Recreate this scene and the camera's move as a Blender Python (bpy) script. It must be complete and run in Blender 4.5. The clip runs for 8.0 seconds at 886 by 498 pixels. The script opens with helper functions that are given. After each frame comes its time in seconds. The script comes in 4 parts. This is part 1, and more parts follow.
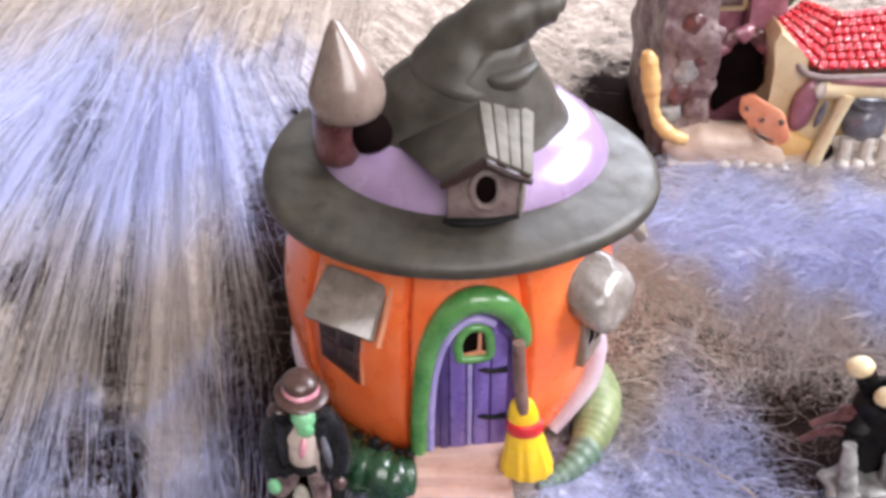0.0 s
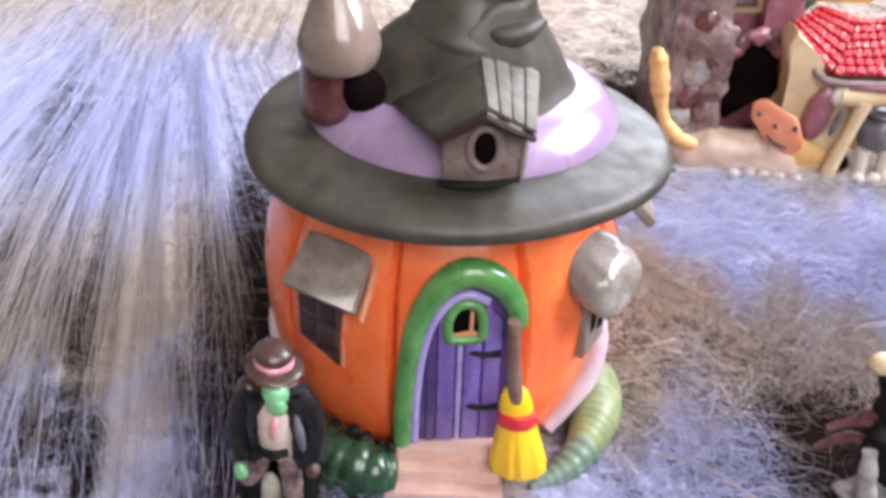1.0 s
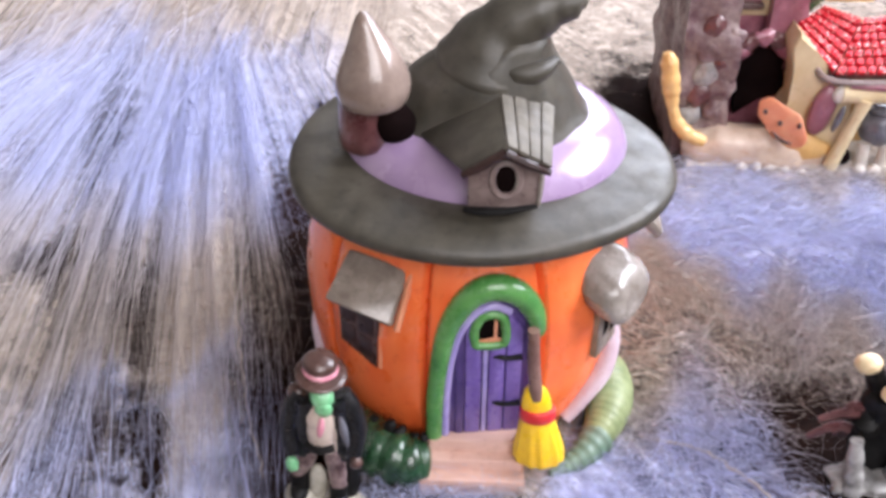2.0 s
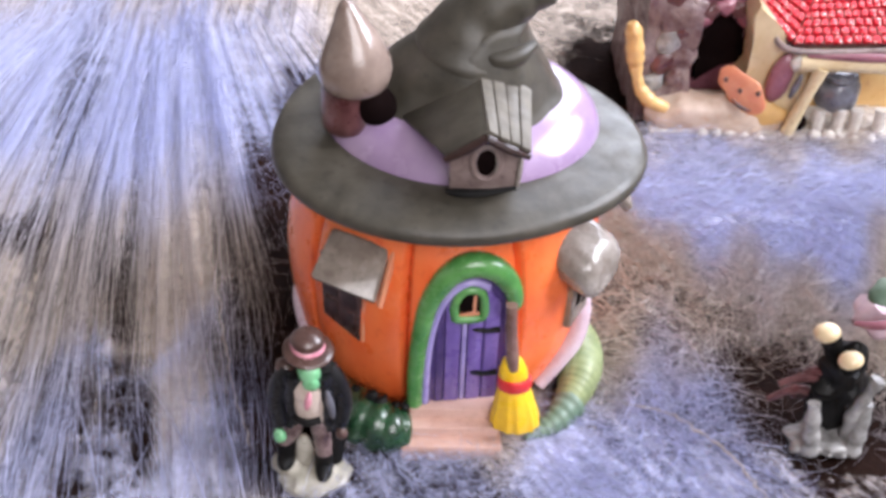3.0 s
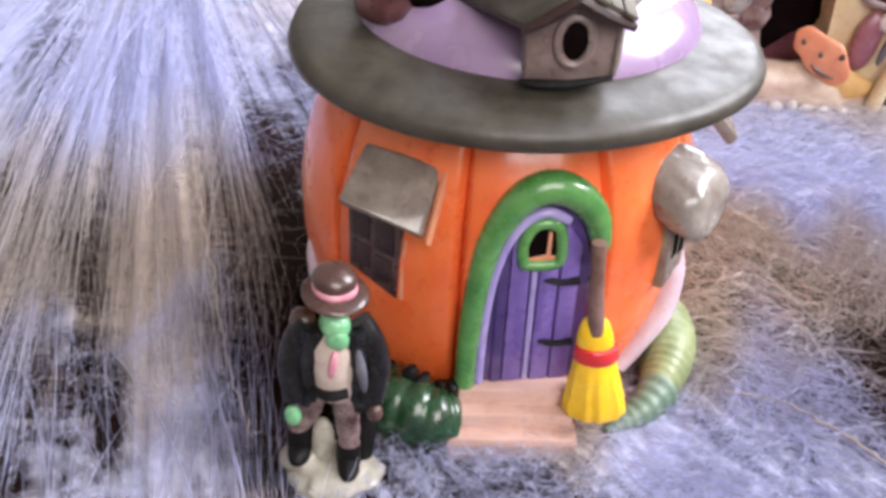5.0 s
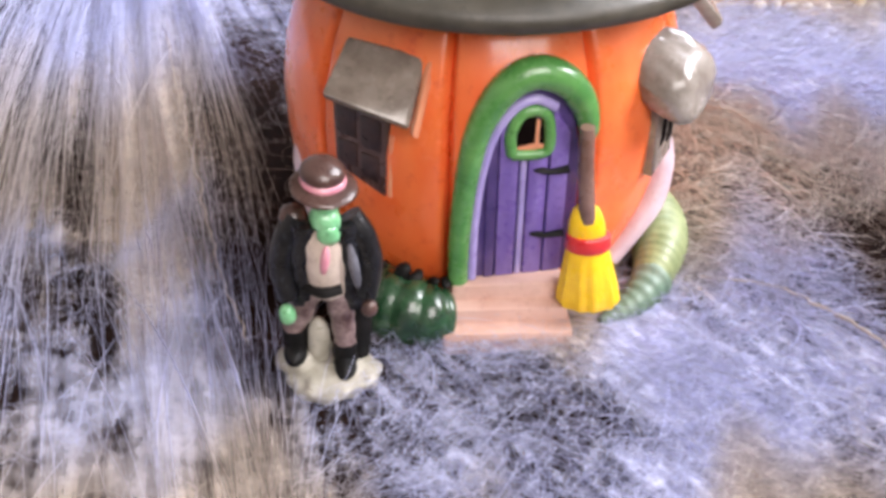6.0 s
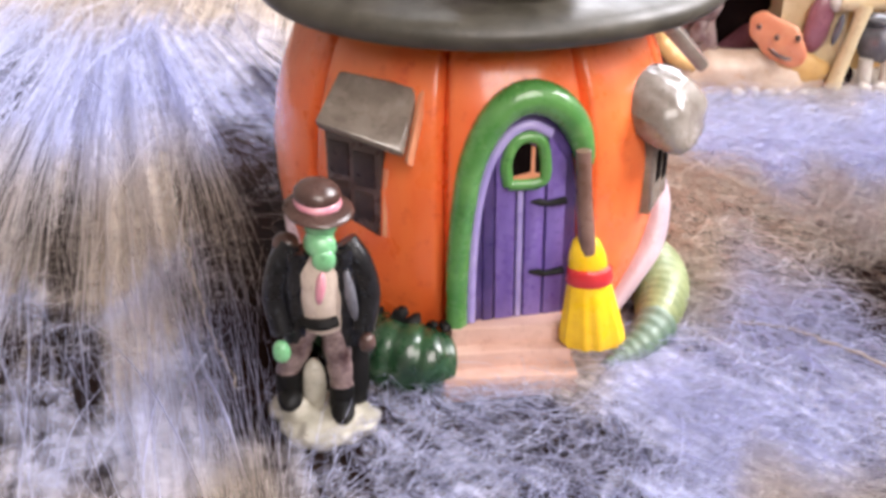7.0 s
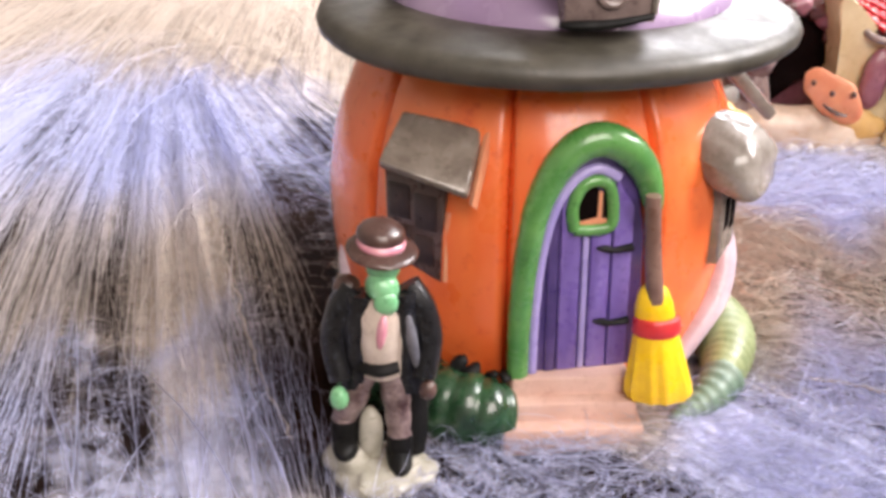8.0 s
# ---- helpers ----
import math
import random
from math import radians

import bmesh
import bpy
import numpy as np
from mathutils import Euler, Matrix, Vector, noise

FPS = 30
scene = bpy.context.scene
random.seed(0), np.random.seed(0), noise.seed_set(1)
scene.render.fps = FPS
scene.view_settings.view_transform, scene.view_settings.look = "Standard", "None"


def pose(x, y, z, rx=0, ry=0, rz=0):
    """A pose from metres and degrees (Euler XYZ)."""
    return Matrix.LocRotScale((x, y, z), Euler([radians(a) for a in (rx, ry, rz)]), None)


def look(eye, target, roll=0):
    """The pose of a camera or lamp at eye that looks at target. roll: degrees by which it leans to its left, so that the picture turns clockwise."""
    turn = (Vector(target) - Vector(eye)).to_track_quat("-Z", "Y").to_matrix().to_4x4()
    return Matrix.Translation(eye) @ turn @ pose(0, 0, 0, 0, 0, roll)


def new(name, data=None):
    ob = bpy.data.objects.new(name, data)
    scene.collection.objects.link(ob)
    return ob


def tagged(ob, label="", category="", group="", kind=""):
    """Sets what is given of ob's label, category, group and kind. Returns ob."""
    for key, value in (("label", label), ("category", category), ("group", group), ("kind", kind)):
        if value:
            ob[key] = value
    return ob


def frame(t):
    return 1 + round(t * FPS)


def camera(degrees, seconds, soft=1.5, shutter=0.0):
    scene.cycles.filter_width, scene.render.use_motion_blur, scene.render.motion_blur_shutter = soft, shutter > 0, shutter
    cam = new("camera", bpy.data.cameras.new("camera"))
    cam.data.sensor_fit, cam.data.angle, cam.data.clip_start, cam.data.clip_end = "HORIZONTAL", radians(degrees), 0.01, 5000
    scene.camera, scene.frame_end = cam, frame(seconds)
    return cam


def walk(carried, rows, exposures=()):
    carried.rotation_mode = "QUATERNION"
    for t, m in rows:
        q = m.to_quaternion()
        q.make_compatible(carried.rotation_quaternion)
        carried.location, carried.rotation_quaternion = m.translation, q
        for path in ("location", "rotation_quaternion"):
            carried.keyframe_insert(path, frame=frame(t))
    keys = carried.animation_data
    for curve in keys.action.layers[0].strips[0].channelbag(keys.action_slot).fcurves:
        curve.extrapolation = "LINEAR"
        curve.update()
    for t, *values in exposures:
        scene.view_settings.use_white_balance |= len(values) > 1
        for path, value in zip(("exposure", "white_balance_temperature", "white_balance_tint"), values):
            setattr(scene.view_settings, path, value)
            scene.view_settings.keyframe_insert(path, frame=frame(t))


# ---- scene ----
# camera and walk
cam = camera(44.2, 8.0, soft=3.5, shutter=0.5)
PATH = [
    (0, (0.001, -0.003, 0.299), (0, 1.635, -0.849), -0.4),
    (0.5, (0.005, -0.002, 0.279), (0.022, 1.652, -0.844), 0.9),
    (1, (0.002, 0.006, 0.26), (0.01, 1.698, -0.806), 2),
    (1.2, (0.0003, 0.0067, 0.2613), (-0.0022, 1.7099, -0.79), 2.36),
    (2.3, (0.0007, -0.0197, 0.3077), (-0.0368, 1.5971, -0.868), -0.16),
    (2.5, (-0.004, -0.02, 0.307), (-0.011, 1.59, -0.88), 0.6),
    (3, (-0.011, -0.017, 0.319), (0.05, 1.559, -0.91), 2),
    (3.5, (-0.026, -0.013, 0.321), (0.048, 1.556, -0.917), 2.7),
    (4, (-0.026, -0.011, 0.273), (0.007, 1.621, -0.883), 3),
    (4.2, (-0.0319, -0.0028, 0.2621), (0.0062, 1.6335, -0.8877), 2.58),
    (5.3, (-0.0321, 0.0318, 0.2159), (0.0738, 1.7145, -0.8603), 3.12),
    (5.5, (-0.032, 0.032, 0.216), (0.073, 1.714, -0.861), 3.1),
    (6, (-0.032, 0.021, 0.208), (0.083, 1.64, -0.96), 0.8),
    (6.5, (-0.037, 0.019, 0.213), (0.094, 1.678, -0.896), -0.2),
    (7, (-0.038, 0.007, 0.167), (0.126, 1.796, -0.713), -0.5),
    (7.5, (-0.046, 0.015, 0.158), (0.115, 1.848, -0.625), 0.5),
    (8, (-0.048, 0.014, 0.158), (0.076, 1.856, -0.612), -0.2),
]
walk(cam, [(t, look(eye, target, roll)) for t, eye, target, roll in PATH],
     exposures=((0.0, -0.03, 6050, 14), (3.5, -0.05, 5950, 14), (4.2, -0.03, 6000, 14), (5.5, 0.09, 6300, 14), (6.5, 0.20, 6350, 14), (8.0, 0.18, 6650, 14)))

# world and light from unseen windows
world = bpy.data.worlds.new("sky")
scene.world = world
world.use_nodes = True
wn = world.node_tree.nodes
sky = wn.new("ShaderNodeTexSky")
sky.sky_type, sky.sun_disc = "NISHITA", False
sky.sun_elevation, sky.sun_rotation = radians(36), radians(96)
wn["Background"].inputs[1].default_value = 0.12
world.node_tree.links.new(sky.outputs[0], wn["Background"].inputs[0])
sun = new("sun", bpy.data.lights.new("sun", "SUN"))
sun.data.energy, sun.data.angle, sun.data.color = 1.7, radians(22), (1.0, 0.96, 0.91)
sun.matrix_world = look((1.6, 0.22, 1.2), (0, 0.4, 0))


def window_lamp(name, eye, target, sx, sy, watts, colour):
    lamp = new(name, bpy.data.lights.new(name, "AREA"))
    lamp.data.shape, lamp.data.size, lamp.data.size_y = "RECTANGLE", sx, sy
    lamp.data.energy, lamp.data.color = watts, colour
    lamp.matrix_world = look(eye, target)


window_lamp("unseen_window_light", (1.27, 0.45, 1.1), (0.2, 0.4, 0.4), 1.1, 1.0, 42, (0.94, 0.95, 1.0))
window_lamp("unseen_window_light", (0.65, 1.57, 1.08), (0.25, 0.5, 0.2), 1.0, 1.25, 36, (0.94, 0.95, 1.0))
# front fill: a lamp added in a made-up opening behind the camera
window_lamp("unseen_window_light", (0.45, -1.07, 1.1), (0.2, 0.0, 0.45), 1.1, 1.0, 27, (1.0, 0.92, 0.84))


# materials
def material(name, build):
    m = bpy.data.materials.new(name)
    m.use_nodes = True
    n, l = m.node_tree.nodes, m.node_tree.links
    build(n, l, n["Principled BSDF"])
    return m


def noise_tex(n, l, scale, detail=4, rough=0.6, stretch=None):
    co = n.new("ShaderNodeTexCoord")
    t = n.new("ShaderNodeTexNoise")
    t.inputs["Scale"].default_value, t.inputs["Detail"].default_value = scale, detail
    t.inputs["Roughness"].default_value = rough
    if stretch:
        mp = n.new("ShaderNodeMapping")
        mp.inputs["Scale"].default_value = stretch
        l.new(co.outputs["Object"], mp.inputs[0])
        l.new(mp.outputs[0], t.inputs[0])
    else:
        l.new(co.outputs["Object"], t.inputs[0])
    return t.outputs[0]


def ramp(n, l, fac, stops):
    r = n.new("ShaderNodeValToRGB")
    e = r.color_ramp.elements
    e[0].position, e[0].color = stops[0][0], (*stops[0][1], 1)
    e[1].position, e[1].color = stops[-1][0], (*stops[-1][1], 1)
    for p, c in stops[1:-1]:
        x = e.new(p)
        x.color = (*c, 1)
    l.new(fac, r.inputs[0])
    return r.outputs[0]


def bump(n, l, height, bsdf, strength, dist=0.001):
    b = n.new("ShaderNodeBump")
    b.inputs["Strength"].default_value, b.inputs["Distance"].default_value = strength, dist
    l.new(height, b.inputs["Height"])
    l.new(b.outputs[0], bsdf.inputs["Normal"])


def mixed(n, l, fac, a, b):
    m = n.new("ShaderNodeMix")
    m.data_type = "RGBA"
    l.new(fac, m.inputs[0])
    for sock, v in ((m.inputs[6], a), (m.inputs[7], b)):
        if isinstance(v, tuple):
            sock.default_value = (*v, 1)
        else:
            l.new(v, sock)
    return m.outputs[2]


def glaze(name, c1, c2, rough=0.28, coat=0.5, scale=60, wash=None, lump=0.25, stretch=None):
    """Hand-painted glazed ceramic: two brush tones, a darker wash in specks, uneven gloss and soft relief."""
    def build(n, l, b):
        f = noise_tex(n, l, scale, 5, 0.6, stretch)
        col = ramp(n, l, f, [(0.35, c1), (0.65, c2)])
        if wash:
            g = noise_tex(n, l, scale * 3.3, 6, 0.7)
            mask = ramp(n, l, g, [(0.56, (0, 0, 0)), (0.72, (0.7, 0.7, 0.7))])
            col = mixed(n, l, mask, col, wash)
        l.new(col, b.inputs["Base Color"])
        rr = ramp(n, l, noise_tex(n, l, scale * 1.7, 3), [(0.3, (rough * 0.7,) * 3), (0.7, (rough * 1.5,) * 3)])
        l.new(rr, b.inputs["Roughness"])
        b.inputs["Coat Weight"].default_value, b.inputs["Coat Roughness"].default_value = coat, 0.12
        bump(n, l, noise_tex(n, l, scale * 2.2, 4), b, lump, 0.0008)
    return material(name, build)


ORANGE = glaze("orange_glaze", (0.83, 0.135, 0.028), (0.90, 0.22, 0.060), 0.3, 0.45, 45, (0.60, 0.07, 0.02), 0.2, (1, 1, 0.35))
HAT = glaze("hat_grey_glaze", (0.042, 0.037, 0.027), (0.080, 0.071, 0.054), 0.45, 0.26, 70, (0.02, 0.017, 0.015))
HAT.node_tree.nodes["Principled BSDF"].inputs["Coat Roughness"].default_value = 0.42
BAND = glaze("lilac_glaze", (0.31, 0.21, 0.36), (0.38, 0.275, 0.42), 0.22, 0.6, 50, None, 0.15)
GREEN = glaze("green_glaze", (0.06, 0.22, 0.05), (0.13, 0.34, 0.09), 0.25, 0.6, 80, (0.03, 0.12, 0.03))
DARKGREEN = glaze("dark_green_glaze", (0.008, 0.030, 0.013), (0.028, 0.085, 0.036), 0.25, 0.6, 120, (0.005, 0.01, 0.005))
OLIVE = glaze("olive_glaze", (0.15, 0.19, 0.075), (0.26, 0.30, 0.14), 0.45, 0.15, 90, (0.07, 0.14, 0.07))
TEALGREEN = glaze("teal_glaze", (0.09, 0.15, 0.10), (0.17, 0.23, 0.17), 0.45, 0.15, 90, (0.05, 0.09, 0.06))
PURPLE = glaze("purple_glaze", (0.15, 0.09, 0.36), (0.25, 0.17, 0.50), 0.3, 0.5, 120, (0.06, 0.03, 0.16), 0.25, (1, 1, 0.2))
# darker copy of the door purple, with the deep shade inside the arch painted in
SHADEDPURPLE = glaze("shaded_purple_glaze", (0.05, 0.03, 0.14), (0.10, 0.06, 0.22), 0.35, 0.4, 120)
LILACTRIM = glaze("lilac_trim_glaze", (0.34, 0.28, 0.62), (0.45, 0.38, 0.70), 0.28, 0.5, 90)
TAUPE = glaze("taupe_glaze", (0.17, 0.135, 0.11), (0.30, 0.255, 0.215), 0.25, 0.6, 90, (0.10, 0.07, 0.05))
BROWN = glaze("brown_glaze", (0.055, 0.025, 0.02), (0.11, 0.06, 0.05), 0.3, 0.5, 140, (0.02, 0.008, 0.006))
MAUVE = glaze("mauve_brown_glaze", (0.20, 0.145, 0.135), (0.30, 0.23, 0.215), 0.28, 0.5, 120, (0.09, 0.05, 0.05))
SILVER = glaze("pearl_brown_glaze", (0.20, 0.145, 0.12), (0.32, 0.245, 0.205), 0.2, 0.7, 60, (0.18, 0.12, 0.09), 0.15)
MAROON = glaze("maroon_glaze", (0.07, 0.02, 0.022), (0.15, 0.06, 0.06), 0.3, 0.5, 120)
MAROONDARK = glaze("dark_maroon_glaze", (0.014, 0.005, 0.004), (0.045, 0.018, 0.014), 0.35, 0.2, 220)
HOOD = glaze("pale_taupe_glaze", (0.20, 0.17, 0.145), (0.34, 0.305, 0.275), 0.22, 0.6, 90, (0.15, 0.11, 0.09))
STEP = glaze("pink_step_glaze", (0.62, 0.38, 0.30), (0.74, 0.50, 0.42), 0.35, 0.3, 60, (0.48, 0.26, 0.20))
YELLOW = glaze("yellow_glaze", (0.85, 0.50, 0.004), (0.95, 0.62, 0.01), 0.3, 0.5, 110, (0.7, 0.33, 0.0), 0.3)
RED = glaze("red_glaze", (0.55, 0.015, 0.02), (0.68, 0.03, 0.03), 0.3, 0.5, 110)
WOODBROWN = glaze("handle_brown_glaze", (0.14, 0.07, 0.05), (0.24, 0.14, 0.11), 0.3, 0.5, 120)
PLANK = glaze("weathered_plank_glaze", (0.12, 0.108, 0.088), (0.19, 0.172, 0.14), 0.6, 0.0, 120, (0.17, 0.14, 0.10))
CREAM = glaze("cream_glaze", (0.58, 0.44, 0.24), (0.72, 0.60, 0.38), 0.35, 0.4, 50, (0.42, 0.27, 0.14))
OCHRE = glaze("ochre_glaze", (0.62, 0.36, 0.12), (0.75, 0.50, 0.20), 0.35, 0.4, 50, (0.45, 0.22, 0.08))
ROCK = glaze("purple_rock_glaze", (0.11, 0.055, 0.062), (0.27, 0.20, 0.185), 0.5, 0.1, 130, (0.055, 0.028, 0.03), 0.9)
PLUM = glaze("plum_glaze", (0.22, 0.07, 0.10), (0.34, 0.14, 0.17), 0.35, 0.4, 90, (0.10, 0.03, 0.04))
PEACH = glaze("peach_glaze", (0.72, 0.25, 0.13), (0.80, 0.36, 0.20), 0.35, 0.4, 80)
GREYSTONE = glaze("grey_stone_glaze", (0.16, 0.155, 0.15), (0.40, 0.39, 0.38), 0.4, 0.3, 120, (0.06, 0.055, 0.05))
BANK = glaze("cream_pink_glaze", (0.48, 0.36, 0.27), (0.66, 0.54, 0.44), 0.45, 0.2, 60, (0.50, 0.27, 0.12))
STONEWHITE = glaze("white_stone_glaze", (0.55, 0.50, 0.44), (0.75, 0.71, 0.66), 0.4, 0.3, 80, (0.36, 0.28, 0.22))
LILACSTONE = glaze("lilac_stone_glaze", (0.50, 0.36, 0.42), (0.66, 0.53, 0.58), 0.35, 0.4, 80, (0.40, 0.22, 0.20))
BLACK = glaze("black_glaze", (0.003, 0.003, 0.003), (0.009, 0.008, 0.008), 0.5, 0.0, 120)
BLACK.node_tree.nodes["Principled BSDF"].inputs["Specular IOR Level"].default_value = 0.25
# near-black puts the darkness inside openings into the colour; nothing is hollow behind
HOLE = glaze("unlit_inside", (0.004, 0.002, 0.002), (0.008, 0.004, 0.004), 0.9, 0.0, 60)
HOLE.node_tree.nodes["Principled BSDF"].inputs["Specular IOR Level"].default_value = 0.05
GREY = glaze("slate_glaze", (0.07, 0.07, 0.085), (0.16, 0.16, 0.19), 0.3, 0.5, 120, (0.03, 0.03, 0.04))
MINT = glaze("mint_glaze", (0.16, 0.48, 0.22), (0.30, 0.62, 0.34), 0.3, 0.5, 150, (0.06, 0.2, 0.09))
SHIRT = glaze("shirt_glaze", (0.50, 0.40, 0.34), (0.66, 0.56, 0.48), 0.35, 0.4, 150, (0.25, 0.17, 0.14))
PINK = glaze("pink_glaze", (0.62, 0.22, 0.30), (0.75, 0.36, 0.42), 0.3, 0.5, 150)
TROUSER = glaze("trouser_glaze", (0.05, 0.02, 0.02), (0.34, 0.25, 0.24), 0.3, 0.5, 170, (0.025, 0.008, 0.008))
COAT = glaze("coat_glaze", (0.004, 0.004, 0.005), (0.012, 0.012, 0.014), 0.3, 0.25, 190, (0.08, 0.09, 0.11))
COAT.node_tree.nodes["Principled BSDF"].inputs["Specular IOR Level"].default_value = 0.3
PLASTER = glaze("stained_white_glaze", (0.30, 0.28, 0.22), (0.50, 0.47, 0.40), 0.45, 0.2, 110, (0.18, 0.17, 0.11))
BONE = glaze("bone_glaze", (0.68, 0.50, 0.28), (0.80, 0.66, 0.42), 0.35, 0.4, 80)


def glitter_build(n, l, b):
    co = n.new("ShaderNodeTexCoord")
    v = n.new("ShaderNodeTexVoronoi")
    v.inputs["Scale"].default_value = 900
    l.new(co.outputs["Object"], v.inputs[0])
    sep = n.new("ShaderNodeSeparateColor")
    l.new(v.outputs["Color"], sep.inputs[0])
    col = ramp(n, l, sep.outputs[0], [(0.0, (0.42, 0.004, 0.012)), (0.86, (0.66, 0.02, 0.035)), (0.97, (0.9, 0.55, 0.5))])
    l.new(col, b.inputs["Base Color"])
    b.inputs["Roughness"].default_value = 0.25
    b.inputs["Metallic"].default_value = 0.25
    bump(n, l, sep.outputs[1], b, 0.6, 0.0006)


GLITTER = material("red_glitter", glitter_build)


def cloth_build(n, l, b):
    f = noise_tex(n, l, 18, 6, 0.65)
    g = noise_tex(n, l, 320, 3, 0.6)
    col = mixed(n, l, ramp(n, l, g, [(0.4, (0, 0, 0)), (0.7, (0.6, 0.6, 0.6))]),
                ramp(n, l, f, [(0.35, (0.004, 0.002, 0.002)), (0.7, (0.014, 0.006, 0.004))]), (0.022, 0.011, 0.008))
    l.new(col, b.inputs["Base Color"])
    b.inputs["Roughness"].default_value = 0.9
    b.inputs["Specular IOR Level"].default_value = 0.05
    bump(n, l, g, b, 0.7, 0.001)


CLOTH = material("dark_brown_cloth", cloth_build)


def fibre_build(n, l, b):
    g = n.new("ShaderNodeNewGeometry")
    f = noise_tex(n, l, 9, 2, 0.5)
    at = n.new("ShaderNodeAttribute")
    at.attribute_name = "skylight_tint"
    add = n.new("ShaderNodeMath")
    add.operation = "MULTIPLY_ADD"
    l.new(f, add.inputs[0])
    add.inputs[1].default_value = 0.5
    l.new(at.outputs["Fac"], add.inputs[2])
    # fibre colour carries the light: bluish under skylight, warm beige between
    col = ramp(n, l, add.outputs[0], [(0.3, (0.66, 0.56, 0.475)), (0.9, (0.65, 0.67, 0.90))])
    dull = mixed(n, l, g.outputs["Random Per Island"], (0.66, 0.66, 0.66), (1.0, 1.0, 1.0))
    mul = n.new("ShaderNodeMix")
    mul.data_type, mul.blend_type = "RGBA", "MULTIPLY"
    mul.inputs[0].default_value = 1.0
    l.new(col, mul.inputs[6])
    l.new(dull, mul.inputs[7])
    l.new(mul.outputs[2], b.inputs["Base Color"])
    b.inputs["Roughness"].default_value = 0.6
    b.inputs["Subsurface Weight"].default_value = 0.0
    tr = n.new("ShaderNodeBsdfTranslucent")
    l.new(mul.outputs[2], tr.inputs[0])
    mx = n.new("ShaderNodeMixShader")
    mx.inputs[0].default_value = 0.35
    l.new(b.outputs[0], mx.inputs[1])
    l.new(tr.outputs[0], mx.inputs[2])
    l.new(mx.outputs[0], n["Material Output"].inputs[0])


FIBRE = material("white_web_fibre", fibre_build)


def gauze_build(n, l, b):
    def attribute(name):
        a = n.new("ShaderNodeAttribute")
        a.attribute_name = name
        return a

    def maths(op, x, y, z=None):
        m = n.new("ShaderNodeMath")
        m.operation = op
        for sock, v in zip(m.inputs, (x, y, z)):
            if isinstance(v, (int, float)):
                sock.default_value = v
            elif v is not None:
                l.new(v, sock)
        return m.outputs[0]

    def streaks(scale, detail, rough):
        mp = n.new("ShaderNodeMapping")
        mp.inputs["Scale"].default_value = scale
        l.new(attribute("strand").outputs["Vector"], mp.inputs[0])
        t = n.new("ShaderNodeTexNoise")
        t.inputs["Scale"].default_value, t.inputs["Detail"].default_value, t.inputs["Roughness"].default_value = 1.0, detail, rough
        l.new(mp.outputs[0], t.inputs[0])
        return t.outputs[0]

    wide = maths("MULTIPLY", maths("SUBTRACT", streaks((120, 3.6, 1), 6, 0.62), 0.5), 2.3)
    blotch = maths("MULTIPLY", maths("SUBTRACT", noise_tex(n, l, 75, 5, 0.6), 0.5), 1.1)
    tiny = maths("MULTIPLY", maths("SUBTRACT", noise_tex(n, l, 260, 5, 0.65), 0.5), attribute("grain").outputs["Fac"])
    cover = n.new("ShaderNodeClamp")
    l.new(maths("ADD", maths("ADD", maths("ADD", wide, blotch), tiny), attribute("thickness").outputs["Fac"]), cover.inputs[0])
    cover.inputs["Max"].default_value = 0.86
    # the same skylight and warm tints put into the gauze colour
    col = ramp(n, l, attribute("skylight_tint").outputs["Fac"], [(0.2, (0.65, 0.55, 0.465)), (0.9, (0.65, 0.67, 0.90))])
    shade = ramp(n, l, streaks((310, 7, 1), 5, 0.6), [(0.34, (0.50, 0.48, 0.46)), (0.60, (1, 1, 1))])
    mul = n.new("ShaderNodeMix")
    mul.data_type, mul.blend_type = "RGBA", "MULTIPLY"
    mul.inputs[0].default_value = 1.0
    l.new(col, mul.inputs[6])
    l.new(shade, mul.inputs[7])
    l.new(mul.outputs[2], b.inputs["Base Color"])
    b.inputs["Roughness"].default_value = 0.8
    b.inputs["Specular IOR Level"].default_value = 0.1
    tr = n.new("ShaderNodeBsdfTransparent")
    mx = n.new("ShaderNodeMixShader")
    l.new(cover.outputs[0], mx.inputs[0])
    l.new(tr.outputs[0], mx.inputs[1])
    l.new(b.outputs[0], mx.inputs[2])
    l.new(mx.outputs[0], n["Material Output"].inputs[0])


GAUZE = material("web_gauze", gauze_build)


# mid-tone plaster of the unseen room, which sets how much light bounces
def wall_build(n, l, b):
    l.new(ramp(n, l, noise_tex(n, l, 3, 5), [(0.3, (0.34, 0.31, 0.27)), (0.7, (0.40, 0.36, 0.32))]), b.inputs["Base Color"])
    b.inputs["Roughness"].default_value = 0.9
    bump(n, l, noise_tex(n, l, 140, 3), b, 0.3, 0.002)


WALL = material("unseen_room_plaster", wall_build)


# mesh helpers
def thing(name, x, y, z, label, category, group="", kind=""):
    ob = new(name)
    ob.location = (x, y, z)
    ob.empty_display_size = 0.01
    bpy.context.view_layer.update()
    return tagged(ob, label, category, group, kind)


def finish(bm, name, mats, angle=42):
    bmesh.ops.recalc_face_normals(bm, faces=bm.faces)
    me = bpy.data.meshes.new(name)
    bm.to_mesh(me)
    bm.free()
    for m in mats if isinstance(mats, (list, tuple)) else [mats]:
        me.materials.append(m)
    me.polygons.foreach_set("use_smooth", [True] * len(me.polygons))
    me.set_sharp_from_angle(angle=radians(angle))
    return me


def origin(ob):
    p = Vector((0, 0, 0))
    while ob is not None:
        p += ob.location
        ob = ob.parent
    return p


